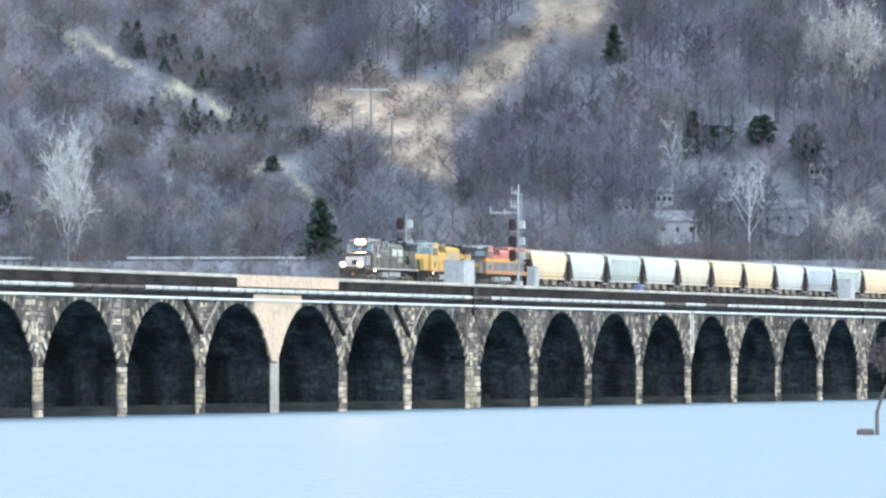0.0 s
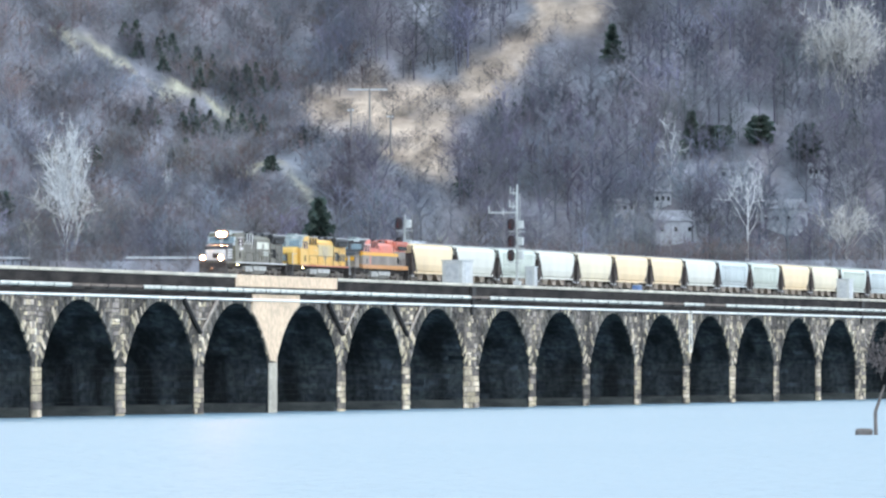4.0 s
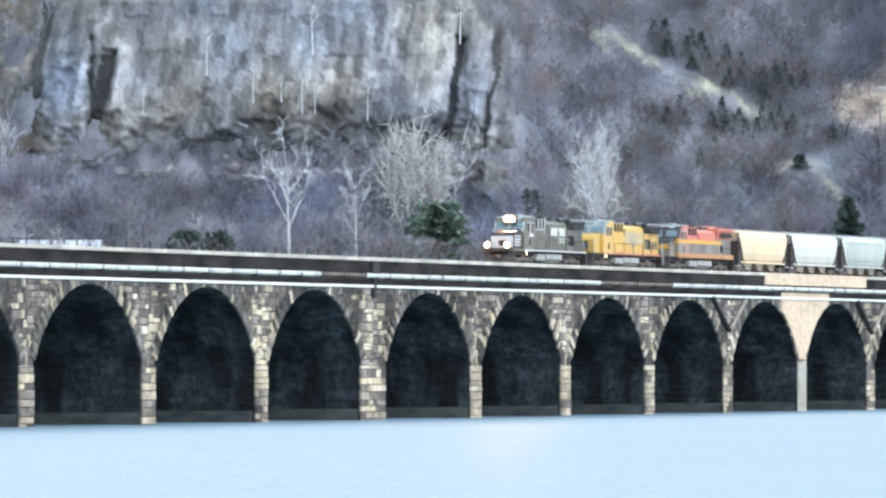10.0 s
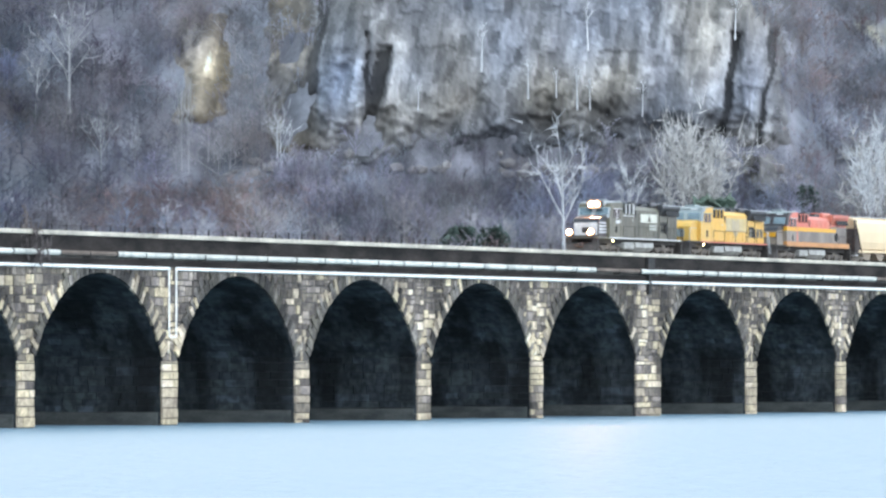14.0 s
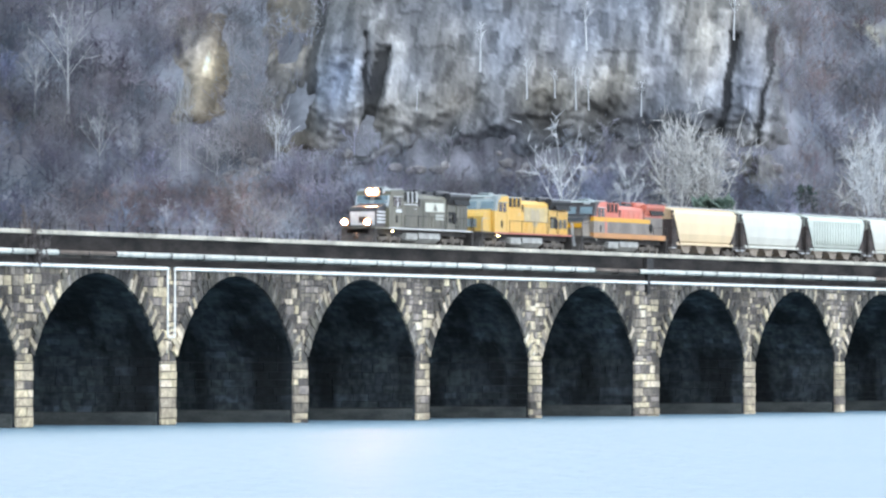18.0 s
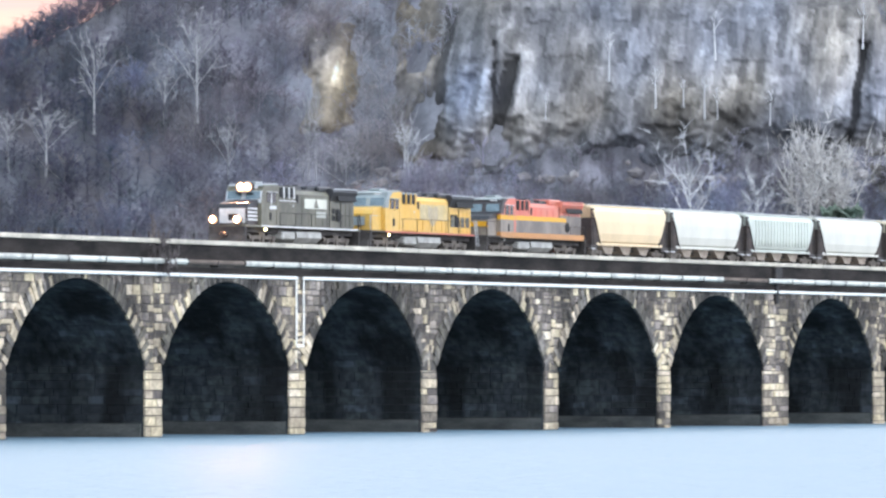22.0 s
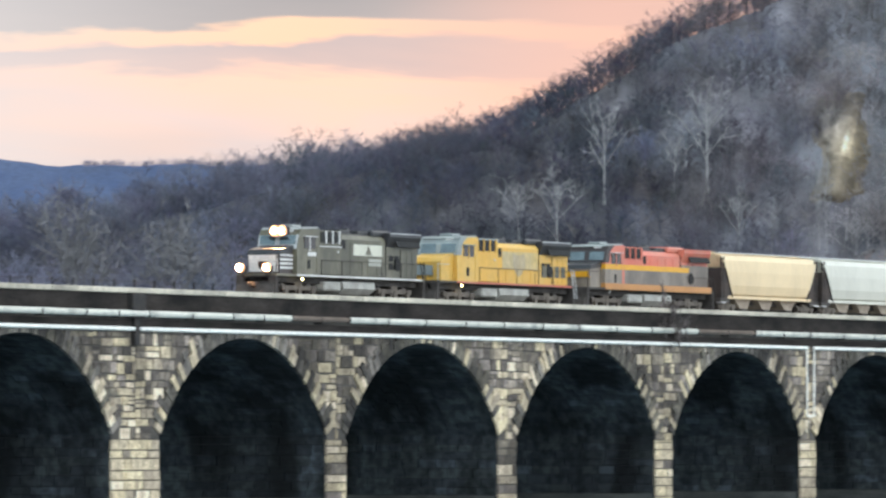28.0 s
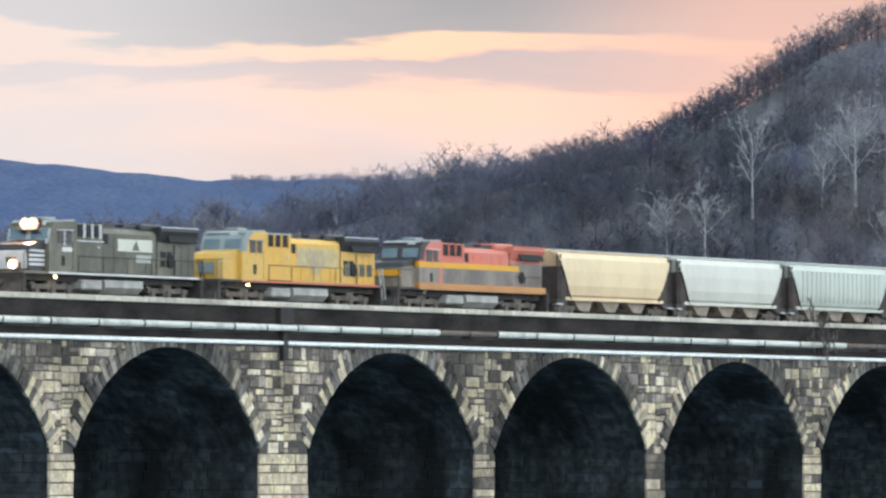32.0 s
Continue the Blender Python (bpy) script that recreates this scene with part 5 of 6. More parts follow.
def engine(name, label, body, roof, nose_mat, deck, style):
    t = thing(name, pose(0, 0, 0), label, "locomotive", group="locomotives of the train")
    part("underframe", boxes((0.75, 21.6, -1.0, 1.0, 1.05, 1.45), (0.75, 1.1, -1.5, 1.5, 0.25, 1.5), (21.25, 21.6, -1.5, 1.5, 0.35, 1.5), bevel=0.03), UNDER, t)
    part("plough", prism([(0.35, 0.15), (0.75, 0.15), (0.75, 0.9), (0.6, 0.9)], -1.4, 1.4), UNDER, t)
    part("coupler", boxes((-0.05, 0.8, -0.2, 0.2, 0.75, 1.05), bevel=0.05), UNDER, t)
    part("coupler", boxes((21.5, 22.35, -0.2, 0.2, 0.75, 1.05), bevel=0.05), UNDER, t)
    part("walkway", boxes((0.85, 21.5, -1.53, 1.53, 1.45, 1.62), bevel=0.02), deck, t)
    part("sill_band", boxes((3.6, 20.9, -1.57, -1.53, 1.50, 1.61)), {"plain": WHITE, "yellow": RED, "belle": SILL_ORANGE}[style], t)
    nose = part("nose", prism([(1.85, 1.62), (1.75, 2.9), (2.0, 3.2), (3.7, 3.5), (3.7, 1.62)], -1.2, 1.2), nose_mat, t)
    part("nose_top", prism([(1.77, 2.86), (1.74, 2.92), (2.0, 3.23), (3.7, 3.54), (3.7, 3.12), (2.0, 2.92)], -1.24, 1.24), ROOF_BLACK if style != "yellow" else nose_mat, t)
    cab = part("cab", prism([(3.6, 1.62), (3.6, 3.25), (3.85, 4.2), (4.15, 4.62), (6.7, 4.72), (6.7, 1.62)], -1.53, 1.53), body, t)
    if style != "plain":
        part("cab_brow", prism([(3.57, 3.42), (3.82, 4.21), (4.13, 4.64), (5.1, 4.68), (4.4, 4.25), (4.2, 3.42)], -1.545, 1.545), roof if style == "yellow" else NOSE_BLACK, cab, "cab brow round the windshield")
    for y0, y1 in ((-1.35, -0.2), (0.2, 1.35)):
        w = part("windshield", boxes((-0.03, 0.03, y0, y1, 0.0, 0.62)), GLASS, cab)
        w.matrix_basis = pose(3.635, 0, 3.60, 0, 14.5, 0)
    for x0, x1 in ((4.55, 5.2), (5.4, 6.05)):
        for s in (-1, 1):
            part("window", boxes((x0, x1, s * 1.545 - 0.02, s * 1.545 + 0.02, 3.35, 4.1)), SIDE_GLASS, cab)
    part("sun_visor", boxes((4.45, 6.1, -1.75, -1.53, 4.12, 4.17)), WHITE if style != "yellow" else ROOF_GREY, cab)
    part("window_post", boxes((5.24, 5.36, -1.58, -1.53, 3.2, 4.15)), WHITE if style == "plain" else body, cab)
    part("roof", prism([(3.95, 4.58), (4.2, 4.74), (6.7, 4.84), (6.7, 4.70), (4.2, 4.60)], -1.40, 1.40), roof, cab)
    part("door", boxes((6.25, 6.65, -1.56, -1.53, 1.75, 3.5)), body, cab)
    part("equipment_hood", boxes((6.7, 9.9, -1.45, 1.45, 1.62, 4.62), bevel=0.08), body, t)
    for i in range(3):
        part("vent", boxes((6.95 + i * 0.90, 7.5 + i * 0.90, -1.50, -1.44, 3.80, 4.55)), VENT, t)
        part("vent_frame", boxes((7.56 + i * 0.90, 7.72 + i * 0.90, -1.53, -1.44, 3.74, 4.60)), WHITE if style == "plain" else body, t)
    part("vent", boxes((10.15, 10.75, -1.24, -1.18, 3.45, 4.05)), VENT, t)
    part("ledge", boxes((6.7, 9.9, -1.47, -1.43, 3.52, 3.58)), WHITE if style == "plain" else body, t)
    for x0, x1, z0, z1 in ((9.9, 9.96, 1.7, 4.3), (16.44, 16.5, 1.7, 4.2), (18.5, 18.54, 1.7, 3.6)):
        part("panel_seam", boxes((x0, x1, -1.235, -1.19, z0, z1)), VENT, t)
    part("wing_edge", boxes((16.6, 20.9, -1.55, -1.42, 4.60, 4.68), bevel=0.01), STEEL_PALE if style != "belle" else body, t)
    part("hood_lump", boxes((14.9, 17.5, -1.0, 1.0, 4.35, 4.82), bevel=0.12), ROOF_BLACK if style != "belle" else body, t)
    part("marker_light", rods(((9.3, -1.5, 3.2), (9.3, -1.42, 3.2), 0.08), sides=8), WHITE, t)
    part("air_filter", rods(((18.1, -1.3, 2.55), (18.1, -1.15, 2.55), 0.42), sides=14), VENT, t)
    part("engine_hood", cross_prism([(-1.2, 1.62), (-1.2, 4.1), (-0.9, 4.42), (0.9, 4.42), (1.2, 4.1), (1.2, 1.62)], 9.9, 16.5), body, t)
    part("hood_roof", boxes((9.9, 16.4, -0.75, 0.75, 4.40, 4.52), (11.0, 12.6, -0.6, 0.6, 4.5, 4.78), (13.4, 15.6, -0.7, 0.7, 4.5, 4.72), bevel=0.04), ROOF_BLACK, t)
    part("exhaust_pipe", boxes((12.7, 13.2, -0.25, 0.25, 4.45, 4.9), bevel=0.03), ROOF_BLACK, t)
    part("radiator_body", boxes((16.5, 21.0, -1.2, 1.2, 1.62, 3.75), bevel=0.04), body, t)
    part("radiator_wing", cross_prism([(-1.22, 3.72), (-1.53, 4.42), (-1.45, 4.66), (1.45, 4.66), (1.53, 4.42), (1.22, 3.72)], 16.5, 21.0), ROOF_BLACK if style != "belle" else body, t)
    g = part("radiator_grille", boxes((17.5, 20.75, -0.03, 0.03, -0.37, 0.36)), VENT, t)
    g.matrix_basis = pose(0, -1.41, 4.07, -23.9, 0, 0)
    for i in range(2):
        for j in range(2):
            part("louvre", boxes((16.9 + i * 0.75, 17.5 + i * 0.75, -1.23, -1.19, 2.2 + j * 0.55, 2.6 + j * 0.55)), VENT, t)
    for i in range(5):
        part("hood_door", boxes((10.2 + i * 1.25, 11.3 + i * 1.25, -1.225, -1.19, 1.75, 3.9), bevel=0.01), body, t)
    for i in range(3):
        part("hood_door", boxes((18.6 + i * 0.8, 19.3 + i * 0.8, -1.225, -1.19, 1.75, 3.5), bevel=0.01), body, t)
    part("handhold", boxes((5.0, 5.35, -1.56, -1.52, 2.0, 2.6)), VENT, t)
    # tank, steps, railings
    tank = part("fuel_tank", cross_prism([(-1.35, 1.25), (-1.42, 0.8), (-1.0, 0.42), (1.0, 0.42), (1.42, 0.8), (1.35, 1.25)], 10.2, 14.6), TANK, t)
    part("air_reservoir", boxes((7.6, 9.9, -1.4, 1.4, 0.6, 1.22), bevel=0.1), TANK, t)
    for x in np.arange(7.0, 21.0, 2.8):
        part("stanchion", rods(((x, -1.5, 1.62), (x, -1.5, 2.62), 0.02), sides=5), STEEL_DARK, t)
    part("handrail", rods(((7.0, -1.5, 2.62), (21.2, -1.5, 2.62), 0.022), sides=5), STEEL_DARK, t)
    for s in (-1, 1):
        grip = STEEL_PALE if style == "yellow" else STEEL_DARK
        for p, q, r in (((0.95, s * 1.45, 0.5), (0.95, s * 1.45, 2.75), 0.03), ((0.95, s * 1.45, 2.75), (2.6, s * 1.45, 2.75), 0.025), ((21.4, s * 1.45, 1.6), (21.4, s * 1.45, 2.75), 0.03), ((21.4, s * 1.5, 2.75), (21.9, s * 1.5, 0.7), 0.04), ((20.9, s * 1.5, 2.75), (21.5, s * 1.5, 0.7), 0.04)):
            part("grab_rail", rods((p, q, r), sides=5), grip, t)
        part("steps", boxes((0.8, 1.3, s * 1.3 - 0.2, s * 1.3 + 0.2, 0.45, 0.52), (0.8, 1.3, s * 1.3 - 0.2, s * 1.3 + 0.2, 0.8, 0.87), (0.8, 1.3, s * 1.3 - 0.2, s * 1.3 + 0.2, 1.15, 1.22)), UNDER, t)
    bogie(t, 4.6, 3, 0.53)
    bogie(t, 17.9, 3, 0.53)
    part("step_light", boxes((4.2, 4.42, -1.56, -1.5, 1.22, 1.40), bevel=0.03), STEP_LAMP if style != "belle" else TANK, t)
    part("number_board", boxes((4.0, 4.12, -1.0, -0.4, 4.35, 4.58)), WHITE, t)
    part("horn", rods(((7.2, 0.2, 4.75), (6.6, 0.2, 4.8), 0.06)), STEEL_PALE, t)
    part("air_conditioner", boxes((4.8, 6.0, -0.5, 0.5, 4.78, 4.95), bevel=0.05), roof, t)
    return t


def lamps(t):
    part("headlight_housing", boxes((3.80, 4.1, -0.75, 0.75, 4.18, 4.86), bevel=0.10), ROOF_BLACK, t)
    # Added lip, there to keep the bulbs' light off the nose top.
    part("headlight_hood", boxes((3.30, 3.82, -0.72, 0.72, 4.08, 4.12)), ROOF_BLACK, t)
    for y in (-0.27, 0.27):
        h = part("headlight", rods(((3.82, y, 4.52), (3.70, y, 4.52), 0.35), sides=16), HALO_GLOW, t, "headlight bowl glowing as the lamp's halo")
        part("bulb", rods(((3.72, y, 4.52), (3.699, y, 4.52), 0.17), sides=12), LAMP, h, "glaring headlight bulb")
    for y in (-1.0, 1.0):
        h = part("ditch_light", rods(((0.50, y, 2.0), (0.33, y, 2.0), 0.30), sides=16), HALO_GLOW, t, "ditch light bowl glowing as the lamp's halo")
        part("bulb", rods(((0.35, y, 2.0), (0.329, y, 2.0), 0.17), sides=12), LAMP, h, "glaring ditch light bulb")
        part("light_bracket", boxes((0.48, 1.1, y - 0.14, y + 0.14, 1.56, 2.1)), UNDER, t)


MOVERS = []
lead = engine("locomotive", "dirty black diesel locomotive with lit headlights", BLACK, coat("pale_cab_roof", (0.34, 0.36, 0.35), 0.8), NOSE_BLACK, BLACK, "plain")
lamps(lead)
# Lamp glow on the black nose is painted as a white panel.
part("nose_panel", prism([(1.835, 1.75), (1.73, 2.86), (1.70, 2.86), (1.80, 1.75)], -1.1, 1.1), WHITE, lead, "white panel for the lamp glow on the nose")
part("nose_emblem", prism([(1.79, 1.95), (1.735, 2.45), (1.715, 2.45), (1.77, 1.95)], -0.35, 0.35), NOSE_BLACK, lead, "dark emblem on the nose")
for i in range(4):
    part("nose_stripe", boxes((1.86, 3.66, -1.225, -1.19, 1.95 + 0.27 * i, 2.10 + 0.27 * i)), WHITE, lead, "white nose stripe")
part("cab_front", prism([(3.585, 3.36), (3.575, 3.30), (3.83, 4.22), (3.86, 4.22)], -1.50, 1.50), STEEL_PALE, lead, "pale cab front round the windshield")
part("side_emblem", boxes((11.9, 15.9, -1.24, -1.2, 3.05, 3.80)), coat("cream_marking", (0.62, 0.61, 0.50), 0.85), lead, "white emblem panel")
part("emblem_mark", prism([(13.55, 3.12), (14.45, 3.12), (14.15, 3.5), (14.0, 3.74), (13.8, 3.5)], -1.255, -1.238), BLACK, lead)
part("side_emblem", boxes((14.0, 15.8, -1.24, -1.2, 2.38, 2.86)), coat("worn_marking", (0.42, 0.42, 0.36), 0.7), lead, "small white marking")
part("side_emblem", boxes((5.05, 6.2, -1.555, -1.53, 2.85, 3.12)), WHITE, lead, "small white marking")
MOVERS.append((lead, 745.4))
second = engine("locomotive", "faded yellow diesel locomotive with a grey roof", YELLOW, ROOF_GREY, YELLOW, UNDER, "yellow")
part("roof_panel", boxes((6.7, 9.9, -1.46, 1.46, 4.45, 4.66), bevel=0.03), ROOF_GREY, second, "grey roof panel")
for i in range(4):
    part("side_lettering", boxes((17.0 + 0.95 * i, 17.7 + 0.95 * i, -1.245, -1.2, 2.15, 2.95)), BLACK, second, "dark worn letter block")
part("side_emblem", prism([(12.5, 3.75), (12.5, 2.9), (13.0, 2.3), (13.4, 2.1), (13.8, 2.3), (14.3, 2.9), (14.3, 3.75), (13.4, 3.6)], -1.24, -1.2), coat("faded_mark", (0.33, 0.28, 0.21), faded=(0.52, 0.38, 0.17), grit=0.2), second, "faded grey shield emblem")
part("worn_patch", boxes((10.9, 16.3, -1.232, -1.2, 2.6, 3.85)), coat("washed_out_yellow", (0.48, 0.37, 0.19), faded=(0.60, 0.40, 0.12), grit=0.2), second, "washed-out paint on the hood doors")
part("nose_emblem", boxes((1.70, 1.78, -0.6, 0.6, 2.0, 2.7)), ROOF_GREY, second)
MOVERS.append((second, 768.0))
third = engine("locomotive", "red, yellow and black diesel locomotive", RED, ROOF_GREY, BELLY, UNDER, "belle")
part("yellow_band", boxes((3.55, 17.2, -1.56, -1.10, 2.95, 3.32)), STRIPE, third, "yellow side band")
part("flank", boxes((3.55, 16.6, -1.55, -1.10, 1.95, 2.95)), BELLY, third, "brown-black flank panel")
part("flank", boxes((16.6, 21.0, -1.255, -1.10, 1.95, 3.5)), BELLY, third, "dark flank panel")
part("sill_flank", boxes((3.55, 21.0, -1.565, -1.10, 1.62, 1.94)), SILL_ORANGE, third, "orange lower band")
part("nose_swoosh", prism([(1.72, 2.3), (2.0, 2.95), (3.6, 3.3), (3.6, 2.95), (2.4, 2.5)], -1.19, -1.14), STRIPE, third, "yellow nose flash")
part("nose_swoosh", boxes((1.68, 1.76, -1.1, 1.1, 2.35, 2.75)), STRIPE, third, "yellow nose flash")
MOVERS.append((third, 790.7))


def hopper_body(bm):
    """Curved sides, sloped ends."""
    prof = [(-1.05, 1.30), (-1.38, 1.55), (-1.50, 2.2), (-1.52, 3.2), (-1.46, 4.05), (-1.22, 4.40), (-0.6, 4.55), (0.6, 4.55), (1.22, 4.40), (1.46, 4.05), (1.52, 3.2), (1.50, 2.2), (1.38, 1.55), (1.05, 1.30)]
    def inset(z):
        return 0.72 + max(0.0, (4.1 - z)) * 0.60
    a = [bm.verts.new((inset(z), y, z)) for y, z in prof]
    b = [bm.verts.new((17.7 - inset(z), y, z)) for y, z in prof]
    k = len(prof)
    for i in range(k):
        bm.faces.new((a[i], b[i], b[(i + 1) % k], a[(i + 1) % k]))
    bm.faces.new(a[::-1])
    bm.faces.new(b)


# Shade on the wagon ends is put into this dark brown.
SHADED_END = material("shaded_end_brown", (0.085, 0.065, 0.055), (0.05, 0.042, 0.04), scale=0.8, rough=0.9)
DIRTY = material("grimy_outlet_steel", (0.46, 0.38, 0.30), (0.32, 0.26, 0.21), scale=0.9, rough=0.85)


def hopper(label, paint, ribs):
    t = thing("hopper_wagon", pose(0, 0, 0), label, "wagon", group="covered hopper wagons of the train")
    bm = bmesh.new()
    hopper_body(bm)
    part("body", bm, paint, t)
    for i in range(ribs):
        x = 2.5 + 12.7 * i / (ribs - 1)
        part("rib", boxes((x - 0.07, x + 0.07, -1.58, -1.48, 1.75, 4.0)), paint, t)
    part("roof_hatch", boxes((1.4, 16.3, -0.42, 0.42, 4.54, 4.70), bevel=0.04), paint, t)
    part("running_board", boxes((0.7, 17.0, -1.02, -0.72, 4.58, 4.66)), STEEL_PALE, t)
    part("running_board", boxes((0.7, 17.0, 0.72, 1.02, 4.58, 4.66)), STEEL_PALE, t)
    part("side_sill", boxes((1.6, 16.1, -1.42, -1.30, 1.18, 1.42), bevel=0.02), paint, t)
    for s in (0, 1):
        def mx(v):
            return v if not s else 17.7 - v
        def span(a0, a1, *r):
            u, w = sorted((mx(a0), mx(a1)))
            return (u, w, *r)
        part("end_sill", boxes(span(0.3, 1.9, -1.45, 1.45, 0.95, 1.22), bevel=0.03), UNDER, t)
        part("gusset", prism([(mx(0.62), 1.22), (mx(2.45), 1.22), (mx(1.2), 3.1), (mx(0.75), 3.4)], -1.40, -1.34), SHADED_END, t, "end gusset plate in shade brown")
        part("gusset", prism([(mx(0.62), 1.22), (mx(2.45), 1.22), (mx(1.2), 3.1), (mx(0.75), 3.4)], 1.34, 1.40), SHADED_END, t, "end gusset plate in shade brown")
        # Thin sheet laid over the sloped end, coloured as its shade.
        part("slope_sheet", prism([(mx(0.72 + (4.1 - 1.28) * 0.60 - 0.04), 1.28), (mx(0.72 + (4.1 - 3.5) * 0.60 - 0.04), 3.5), (mx(0.72 + (4.1 - 3.5) * 0.60 - 0.10), 3.5), (mx(0.72 + (4.1 - 1.28) * 0.60 - 0.10), 1.28)], -1.48, 1.48), SHADED_END, t, "brown sheet for the shade on the sloped end")
        part("end_panel", boxes(span(0.95, 1.05, -1.3, 1.3, 1.22, 3.5)), SHADED_END, t)
        part("end_post", boxes(span(0.42, 0.5, -1.45, -1.35, 1.2, 4.3), span(0.86, 0.94, -1.45, -1.35, 1.2, 4.3), *[span(0.45, 0.9, -1.43, -1.38, 1.45 + 0.38 * i, 1.5 + 0.38 * i) for i in range(8)]), SHADED_END, t)
        part("step_plate", boxes(span(0.35, 1.1, -1.5, -1.1, 0.86, 0.96)), WHITE, t)
        part("coupler", boxes(span(-0.02, 0.4, -0.18, 0.18, 0.75, 1.0)), UNDER, t)
        bogie(t, mx(1.95), 2, 0.46)
    part("centre_sill", boxes((1.5, 16.2, -0.5, 0.5, 0.75, 1.32)), UNDER, t)
    for c in (4.95, 8.85, 12.75):
        o = part("outlet_bay", prism([(c - 1.55, 1.36), (c + 1.55, 1.36), (c + 0.75, 0.42), (c - 0.35, 0.42)], -1.0, 1.0), DIRTY, t)
        part("outlet_gate", boxes((c - 0.5, c + 0.5, -1.2, 1.2, 0.36, 0.50)), UNDER, o)
    return t


PAINTS = (("cream covered hopper wagon with dirty outlet bays", coat("cream_paint", (0.82, 0.62, 0.38), 0.88, 0.5), 0),
          ("pale grey covered hopper wagon with dirty outlet bays", coat("grey_white_paint", (0.66, 0.64, 0.55), 0.88, 0.5), 0),
          ("pale green-grey ribbed hopper wagon", coat("green_grey_paint", (0.545, 0.575, 0.50), 0.86, 0.5), 18),
          ("pale blue-grey ribbed hopper wagon", coat("blue_grey_paint", (0.54, 0.58, 0.565), 0.86, 0.5), 18),
          ("pale cream-grey covered hopper wagon", coat("buff_grey_paint", (0.74, 0.64, 0.46), 0.88, 0.5), 0))
ORDER = (0, 1, 2, 1, 4, 0, 0, 1, 3, 2, 0, 4, 2, 3, 0, 0, 2, 1, 4, 0, 3, 2, 1, 0, 4, 0, 2, 1, 3, 0, 4, 2, 0, 1, 0, 4)
made = {}
for i, k in enumerate(ORDER):
    if k not in made:
        made[k] = w = hopper(*PAINTS[k])
    else:
        w = copy_thing(made[k], Matrix.Identity(4))
    MOVERS.append((w, 813.2 + i * 17.7))

# ---- lorry on the far road ----
lorry = thing("articulated_lorry", pose(0, 0, 0), "white box trailer lorry driving along the far road", "lorry")
TRAILER = coat("white_trailer_paint", (0.74, 0.76, 0.80), 0.94, 0.5)
part("trailer", boxes((-16.2, 0.0, -1.28, 1.28, 1.1, 4.1), bevel=0.05), TRAILER, lorry)
part("trailer_frame", boxes((-16.0, 0.0, -0.6, 0.6, 0.8, 1.12)), UNDER, lorry)
cabin = part("cab", prism([(0.8, 0.9), (0.8, 3.7), (1.6, 3.9), (3.0, 3.3), (3.3, 2.2), (5.3, 1.95), (5.5, 0.7), (0.8, 0.7)], -1.2, 1.2), coat("dark_cab_paint", (0.05, 0.055, 0.07)), lorry)
part("windshield", boxes((3.10, 3.26, -1.0, 1.0, 2.35, 3.1)), GLASS, cabin)
for x in (-15.2, -13.9, 1.2, 2.4, 4.6):
    part("wheel", rods(((x, -1.25, 0.5), (x, -0.95, 0.5), 0.5), ((x, 0.95, 0.5), (x, 1.25, 0.5), 0.5), sides=14), UNDER, lorry)
ROAD_R = 1385.0


def motions():
    """The train runs at one steady speed; the lorry follows the far road."""
    for ob, x0 in MOVERS:
        walk(ob, [(t / 2, pose(x0 - SPEED * t / 2, TRACK_Y, RAIL_Z)) for t in range(65)])
    rows = []
    for t in range(33):
        a = 14.88 + 1.152 * (t - 2)
        rows.append((t, pose(ROAD_R * math.cos(radians(a)), ROAD_R * math.sin(radians(a)), 25.06, 0, 0, a + 90)))
    walk(lorry, rows)


# ---- masonry of the bridge's near face: courses, ring stones and pier blocks ----
gs = random.Random(21)
NEAREST = (-15, -12)       # bays whose blocks are parts of their own


def in_opening(x, z, k):
    """Whether a place on the face lies within the arch and its ring."""
    xa, xb = PIERS[k] + half_pier(k), PIERS[k + 1] - half_pier(k + 1)
    mid = (xa + xb) / 2
    if z < SPRING:
        return xa < x < xb
    return math.hypot(x - mid, z - (CROWN - ARCH_R)) < ARCH_R + 0.92


def block(x0, x1, z0, z1, out):
    """Eight corners of a rough-faced block, a little uneven."""
    j = lambda s: gs.uniform(-s, s)
    return [(x0, 0.06, z0), (x1, 0.06, z0), (x1, 0.06, z1), (x0, 0.06, z1),
            (x0 + 0.05 + j(0.02), -out + j(0.012), z0 + 0.04), (x1 - 0.05 + j(0.02), -out + j(0.012), z0 + 0.04), (x1 - 0.05 + j(0.02), -out + j(0.012), z1 - 0.04), (x0 + 0.05 + j(0.02), -out + j(0.012), z1 - 0.04)]


BLOCK_FACES = [(4, 5, 6, 7), (0, 1, 5, 4), (1, 2, 6, 5), (2, 3, 7, 6), (3, 0, 4, 7)]
near_blocks, joined, rings = [], {False: [], True: []}, {False: [], True: []}


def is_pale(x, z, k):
    """Pale stone gathers low over the piers, and more of it at the near end."""
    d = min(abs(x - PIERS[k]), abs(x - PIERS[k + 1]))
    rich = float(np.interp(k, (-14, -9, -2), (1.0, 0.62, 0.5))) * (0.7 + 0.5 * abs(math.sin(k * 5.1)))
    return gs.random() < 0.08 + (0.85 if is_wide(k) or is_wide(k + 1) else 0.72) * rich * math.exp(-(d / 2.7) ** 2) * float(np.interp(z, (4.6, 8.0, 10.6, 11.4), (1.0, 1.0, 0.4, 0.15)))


def put(corners, near, pale):
    if near and len(near_blocks) < 300:
        near_blocks.append((corners, pale))
    else:
        joined[pale].append(corners)


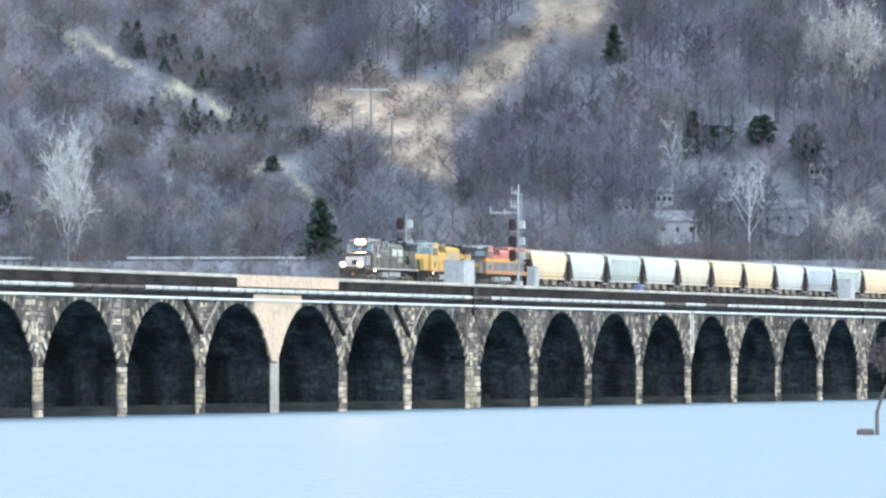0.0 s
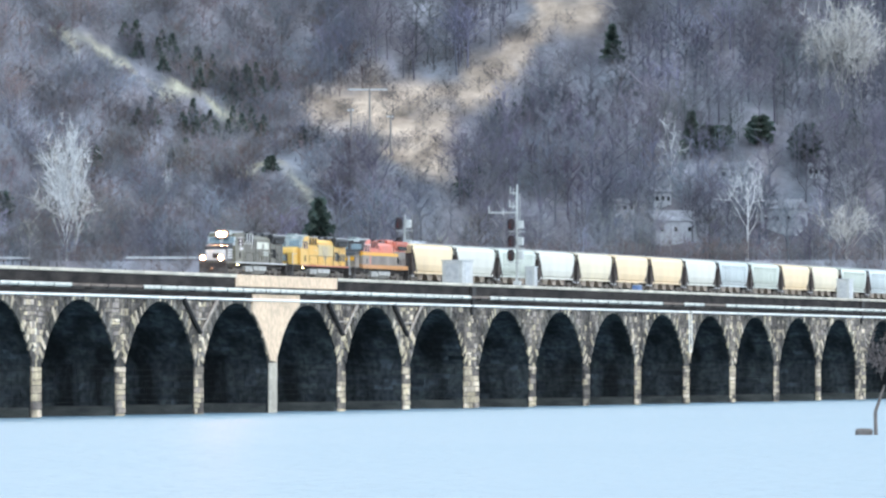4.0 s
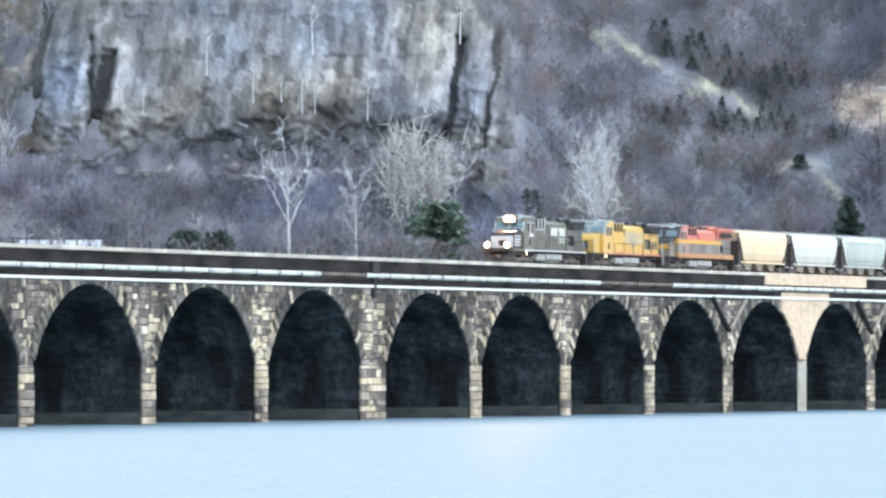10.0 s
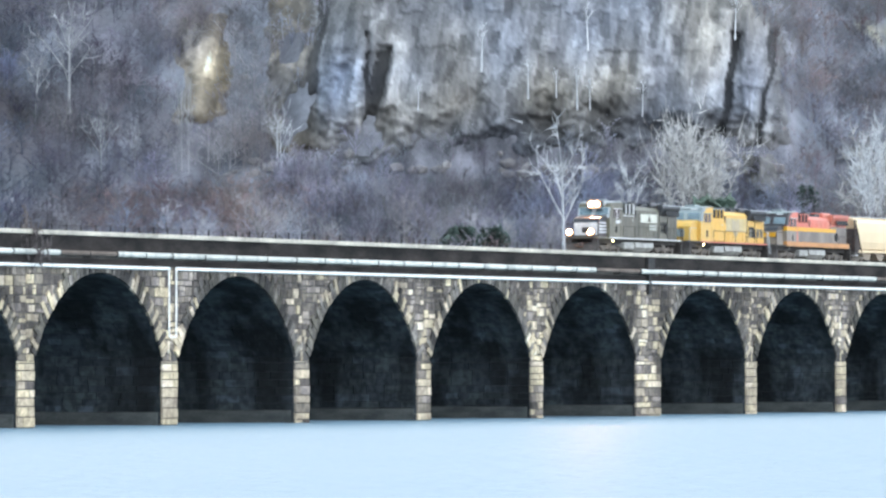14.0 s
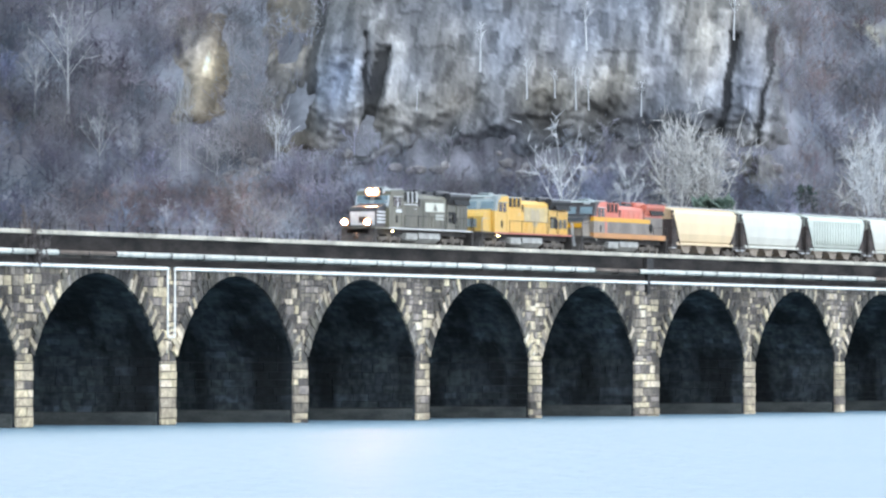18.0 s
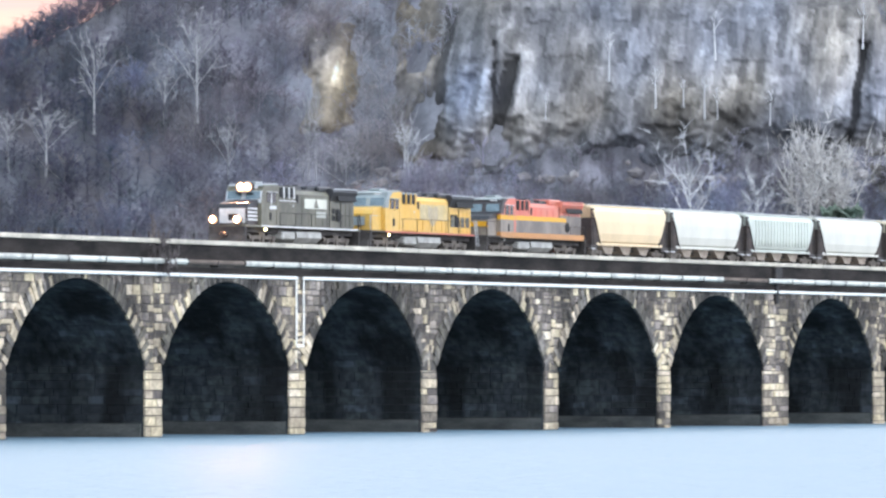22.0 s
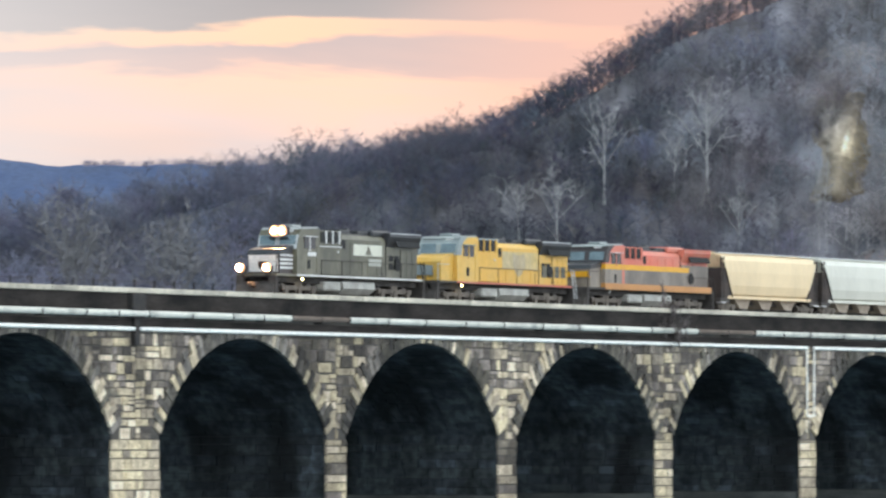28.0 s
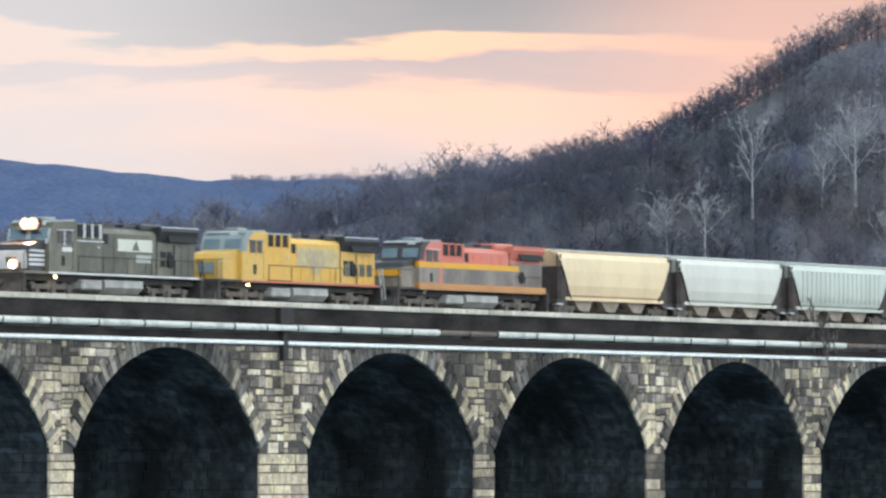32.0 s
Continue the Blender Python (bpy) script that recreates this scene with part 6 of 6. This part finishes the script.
def lay(x0, x1, z0, z1, out, near, pale):
    """One block, or two thin ones, or a split pair, as the bed allows."""
    pick = gs.random()
    if pick < 0.14 and z1 - z0 > 0.45:
        zm = z0 + (z1 - z0) * gs.uniform(0.4, 0.6)
        put(block(x0, x1, z0, zm - 0.012, out), near, pale)
        put(block(x0, x1, zm + 0.012, z1, out * 0.8), near, gs.random() < 0.5 and pale)
    elif pick < 0.24 and x1 - x0 > 0.8:
        xm = x0 + (x1 - x0) * gs.uniform(0.35, 0.65)
        put(block(x0, xm - 0.012, z0, z1 + gs.uniform(-0.12, 0.05), out), near, pale)
        put(block(xm + 0.012, x1, z0 + gs.uniform(-0.05, 0.1), z1, out * 0.7), near, pale)
    else:
        put(block(x0, x1, z0 + gs.uniform(-0.03, 0.05), z1 + gs.uniform(-0.05, 0.03), out), near, pale)


for k in range(FIRST + 2, 14):
    near = NEAREST[0] <= k < NEAREST[1]
    # ring stones, long and short, standing out from the face
    xa, xb = PIERS[k] + half_pier(k), PIERS[k + 1] - half_pier(k + 1)
    mid, zc = (xa + xb) / 2, CROWN - ARCH_R
    a0 = math.asin((xb - xa) / 2 / ARCH_R)
    n = 54
    for i in range(n):
        t0, t1 = -a0 + 2 * a0 * i / n + 0.002, -a0 + 2 * a0 * (i + 1) / n - 0.002
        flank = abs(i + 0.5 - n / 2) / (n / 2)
        rr = ARCH_R + (gs.uniform(1.05, 1.6) if i % 2 and flank > 0.35 else gs.uniform(0.7, 0.95))
        c = []
        out = gs.uniform(0.10, 0.17) if k not in (-1, 0) else gs.uniform(0.05, 0.09)
        for y in (0.06, -out):
            for t, r in ((t0, ARCH_R - 0.01), (t1, ARCH_R - 0.01), (t1, rr), (t0, rr)):
                x = mid + math.sin(t) * r
                if r < ARCH_R + 0.1 and y < 0:
                    r += 0.02
                x = min(max(x, PIERS[k] + 0.05), PIERS[k + 1] - 0.05)
                c.append((x, y, min(zc + math.cos(t) * r, 11.58)))
        # mostly dark towards the crown, pale more often down the flanks
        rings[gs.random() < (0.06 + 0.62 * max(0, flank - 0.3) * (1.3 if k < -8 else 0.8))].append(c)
    # courses of the spandrels
    z = SPRING - 0.3
    while z < 11.5:
        h = gs.choice((0.42, 0.52, 0.64, 0.76))
        z1 = min(z + h, 11.6)
        x = PIERS[k] + gs.uniform(-0.3, 0.0)
        while x < PIERS[k + 1]:
            w = gs.uniform(0.5, 1.15) if gs.random() < 0.6 else gs.uniform(1.0, 1.9)
            lo, hi = max(x, PIERS[k]), min(x + w, PIERS[k + 1])
            zm = (z + z1) / 2
            if hi - lo > 0.2:
                u = [f for f in np.linspace(0, 1, 9) if not in_opening(lo + (hi - lo) * f, zm, k)]
                if u and (hi - lo) * (max(u) - min(u)) > 0.15:
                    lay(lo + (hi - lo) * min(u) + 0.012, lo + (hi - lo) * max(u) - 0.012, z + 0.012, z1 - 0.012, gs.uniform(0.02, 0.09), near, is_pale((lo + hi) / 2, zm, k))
            x += w
        z = z1
for k in range(FIRST + 2, 15):
    if k == 0:
        continue
    near = NEAREST[0] < k < NEAREST[1]
    w = half_pier(k)
    share = 0.45 + 0.35 * abs(math.sin(k * 3.7)) + (0.2 if k < -8 else 0.0)
    z = -0.6
    while z < SPRING - 0.3:
        z1 = min(z + gs.choice((0.5, 0.6, 0.75)), SPRING - 0.3)
        n = (gs.choice((1, 2, 2)) if not is_wide(k) else gs.choice((4, 5)))
        cuts = [-w - 0.03] + sorted(gs.uniform(-w * 0.7, w * 0.7) for _ in range(n - 1)) + [w + 0.03]
        for c0, c1 in zip(cuts, cuts[1:]):
            if c1 - c0 > 0.2:
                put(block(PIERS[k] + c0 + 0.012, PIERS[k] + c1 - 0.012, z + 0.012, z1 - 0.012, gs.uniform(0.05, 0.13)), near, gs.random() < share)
        z = z1

# coursed stone of the inner pier faces and of the vaults' haunches
inner = []
for k in range(FIRST + 2, 15):
    x = PIERS[k] - half_pier(k)
    z = -0.6
    while z < SPRING - 0.05:
        z1 = min(z + gs.choice((0.5, 0.6, 0.7)), SPRING)
        y = 0.1
        while y < 13.0:
            y1 = y + gs.uniform(0.9, 2.2)
            o = gs.uniform(0.02, 0.09)
            inner.append([(x + 0.05, y, z), (x + 0.05, y1, z), (x + 0.05, y1, z1), (x + 0.05, y, z1), (x - o, y + 0.02, z + 0.02), (x - o, y1 - 0.02, z + 0.02), (x - o, y1 - 0.02, z1 - 0.02), (x - o, y + 0.02, z1 - 0.02)])
            y = y1
        z = z1
    mid, zc = (PIERS[k - 1] + half_pier(k - 1) + x) / 2, CROWN - ARCH_R
    a0 = math.asin((x - mid) / ARCH_R)
    for i in range(30):
        t0, t1 = a0 - a0 * 1.25 * i / 30, a0 - a0 * 1.25 * (i + 1) / 30
        y = 0.1
        while y < 13.0:
            y1 = y + gs.uniform(0.8, 1.9)
            o = gs.uniform(0.02, 0.08)
            c = []
            for r, e in ((ARCH_R + 0.05, 0.0), (ARCH_R - o, 0.02)):
                for t, yy in ((t0, y + e), (t0, y1 - e), (t1, y1 - e), (t1, y + e)):
                    c.append((mid + math.sin(t) * r, yy, zc + math.cos(t) * r))
            inner.append(c)
            y = y1


def masonry(name, blocks, mat):
    v = [p for c in blocks for p in c]
    f = [tuple(8 * i + q for q in fc) for i in range(len(blocks)) for fc in BLOCK_FACES]
    tagged(link_mesh(name, v, f, mat, bridge), kind="stuff")


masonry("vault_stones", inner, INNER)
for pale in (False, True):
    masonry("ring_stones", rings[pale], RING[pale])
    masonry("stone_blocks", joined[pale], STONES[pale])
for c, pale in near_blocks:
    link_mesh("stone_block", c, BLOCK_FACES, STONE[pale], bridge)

motions()
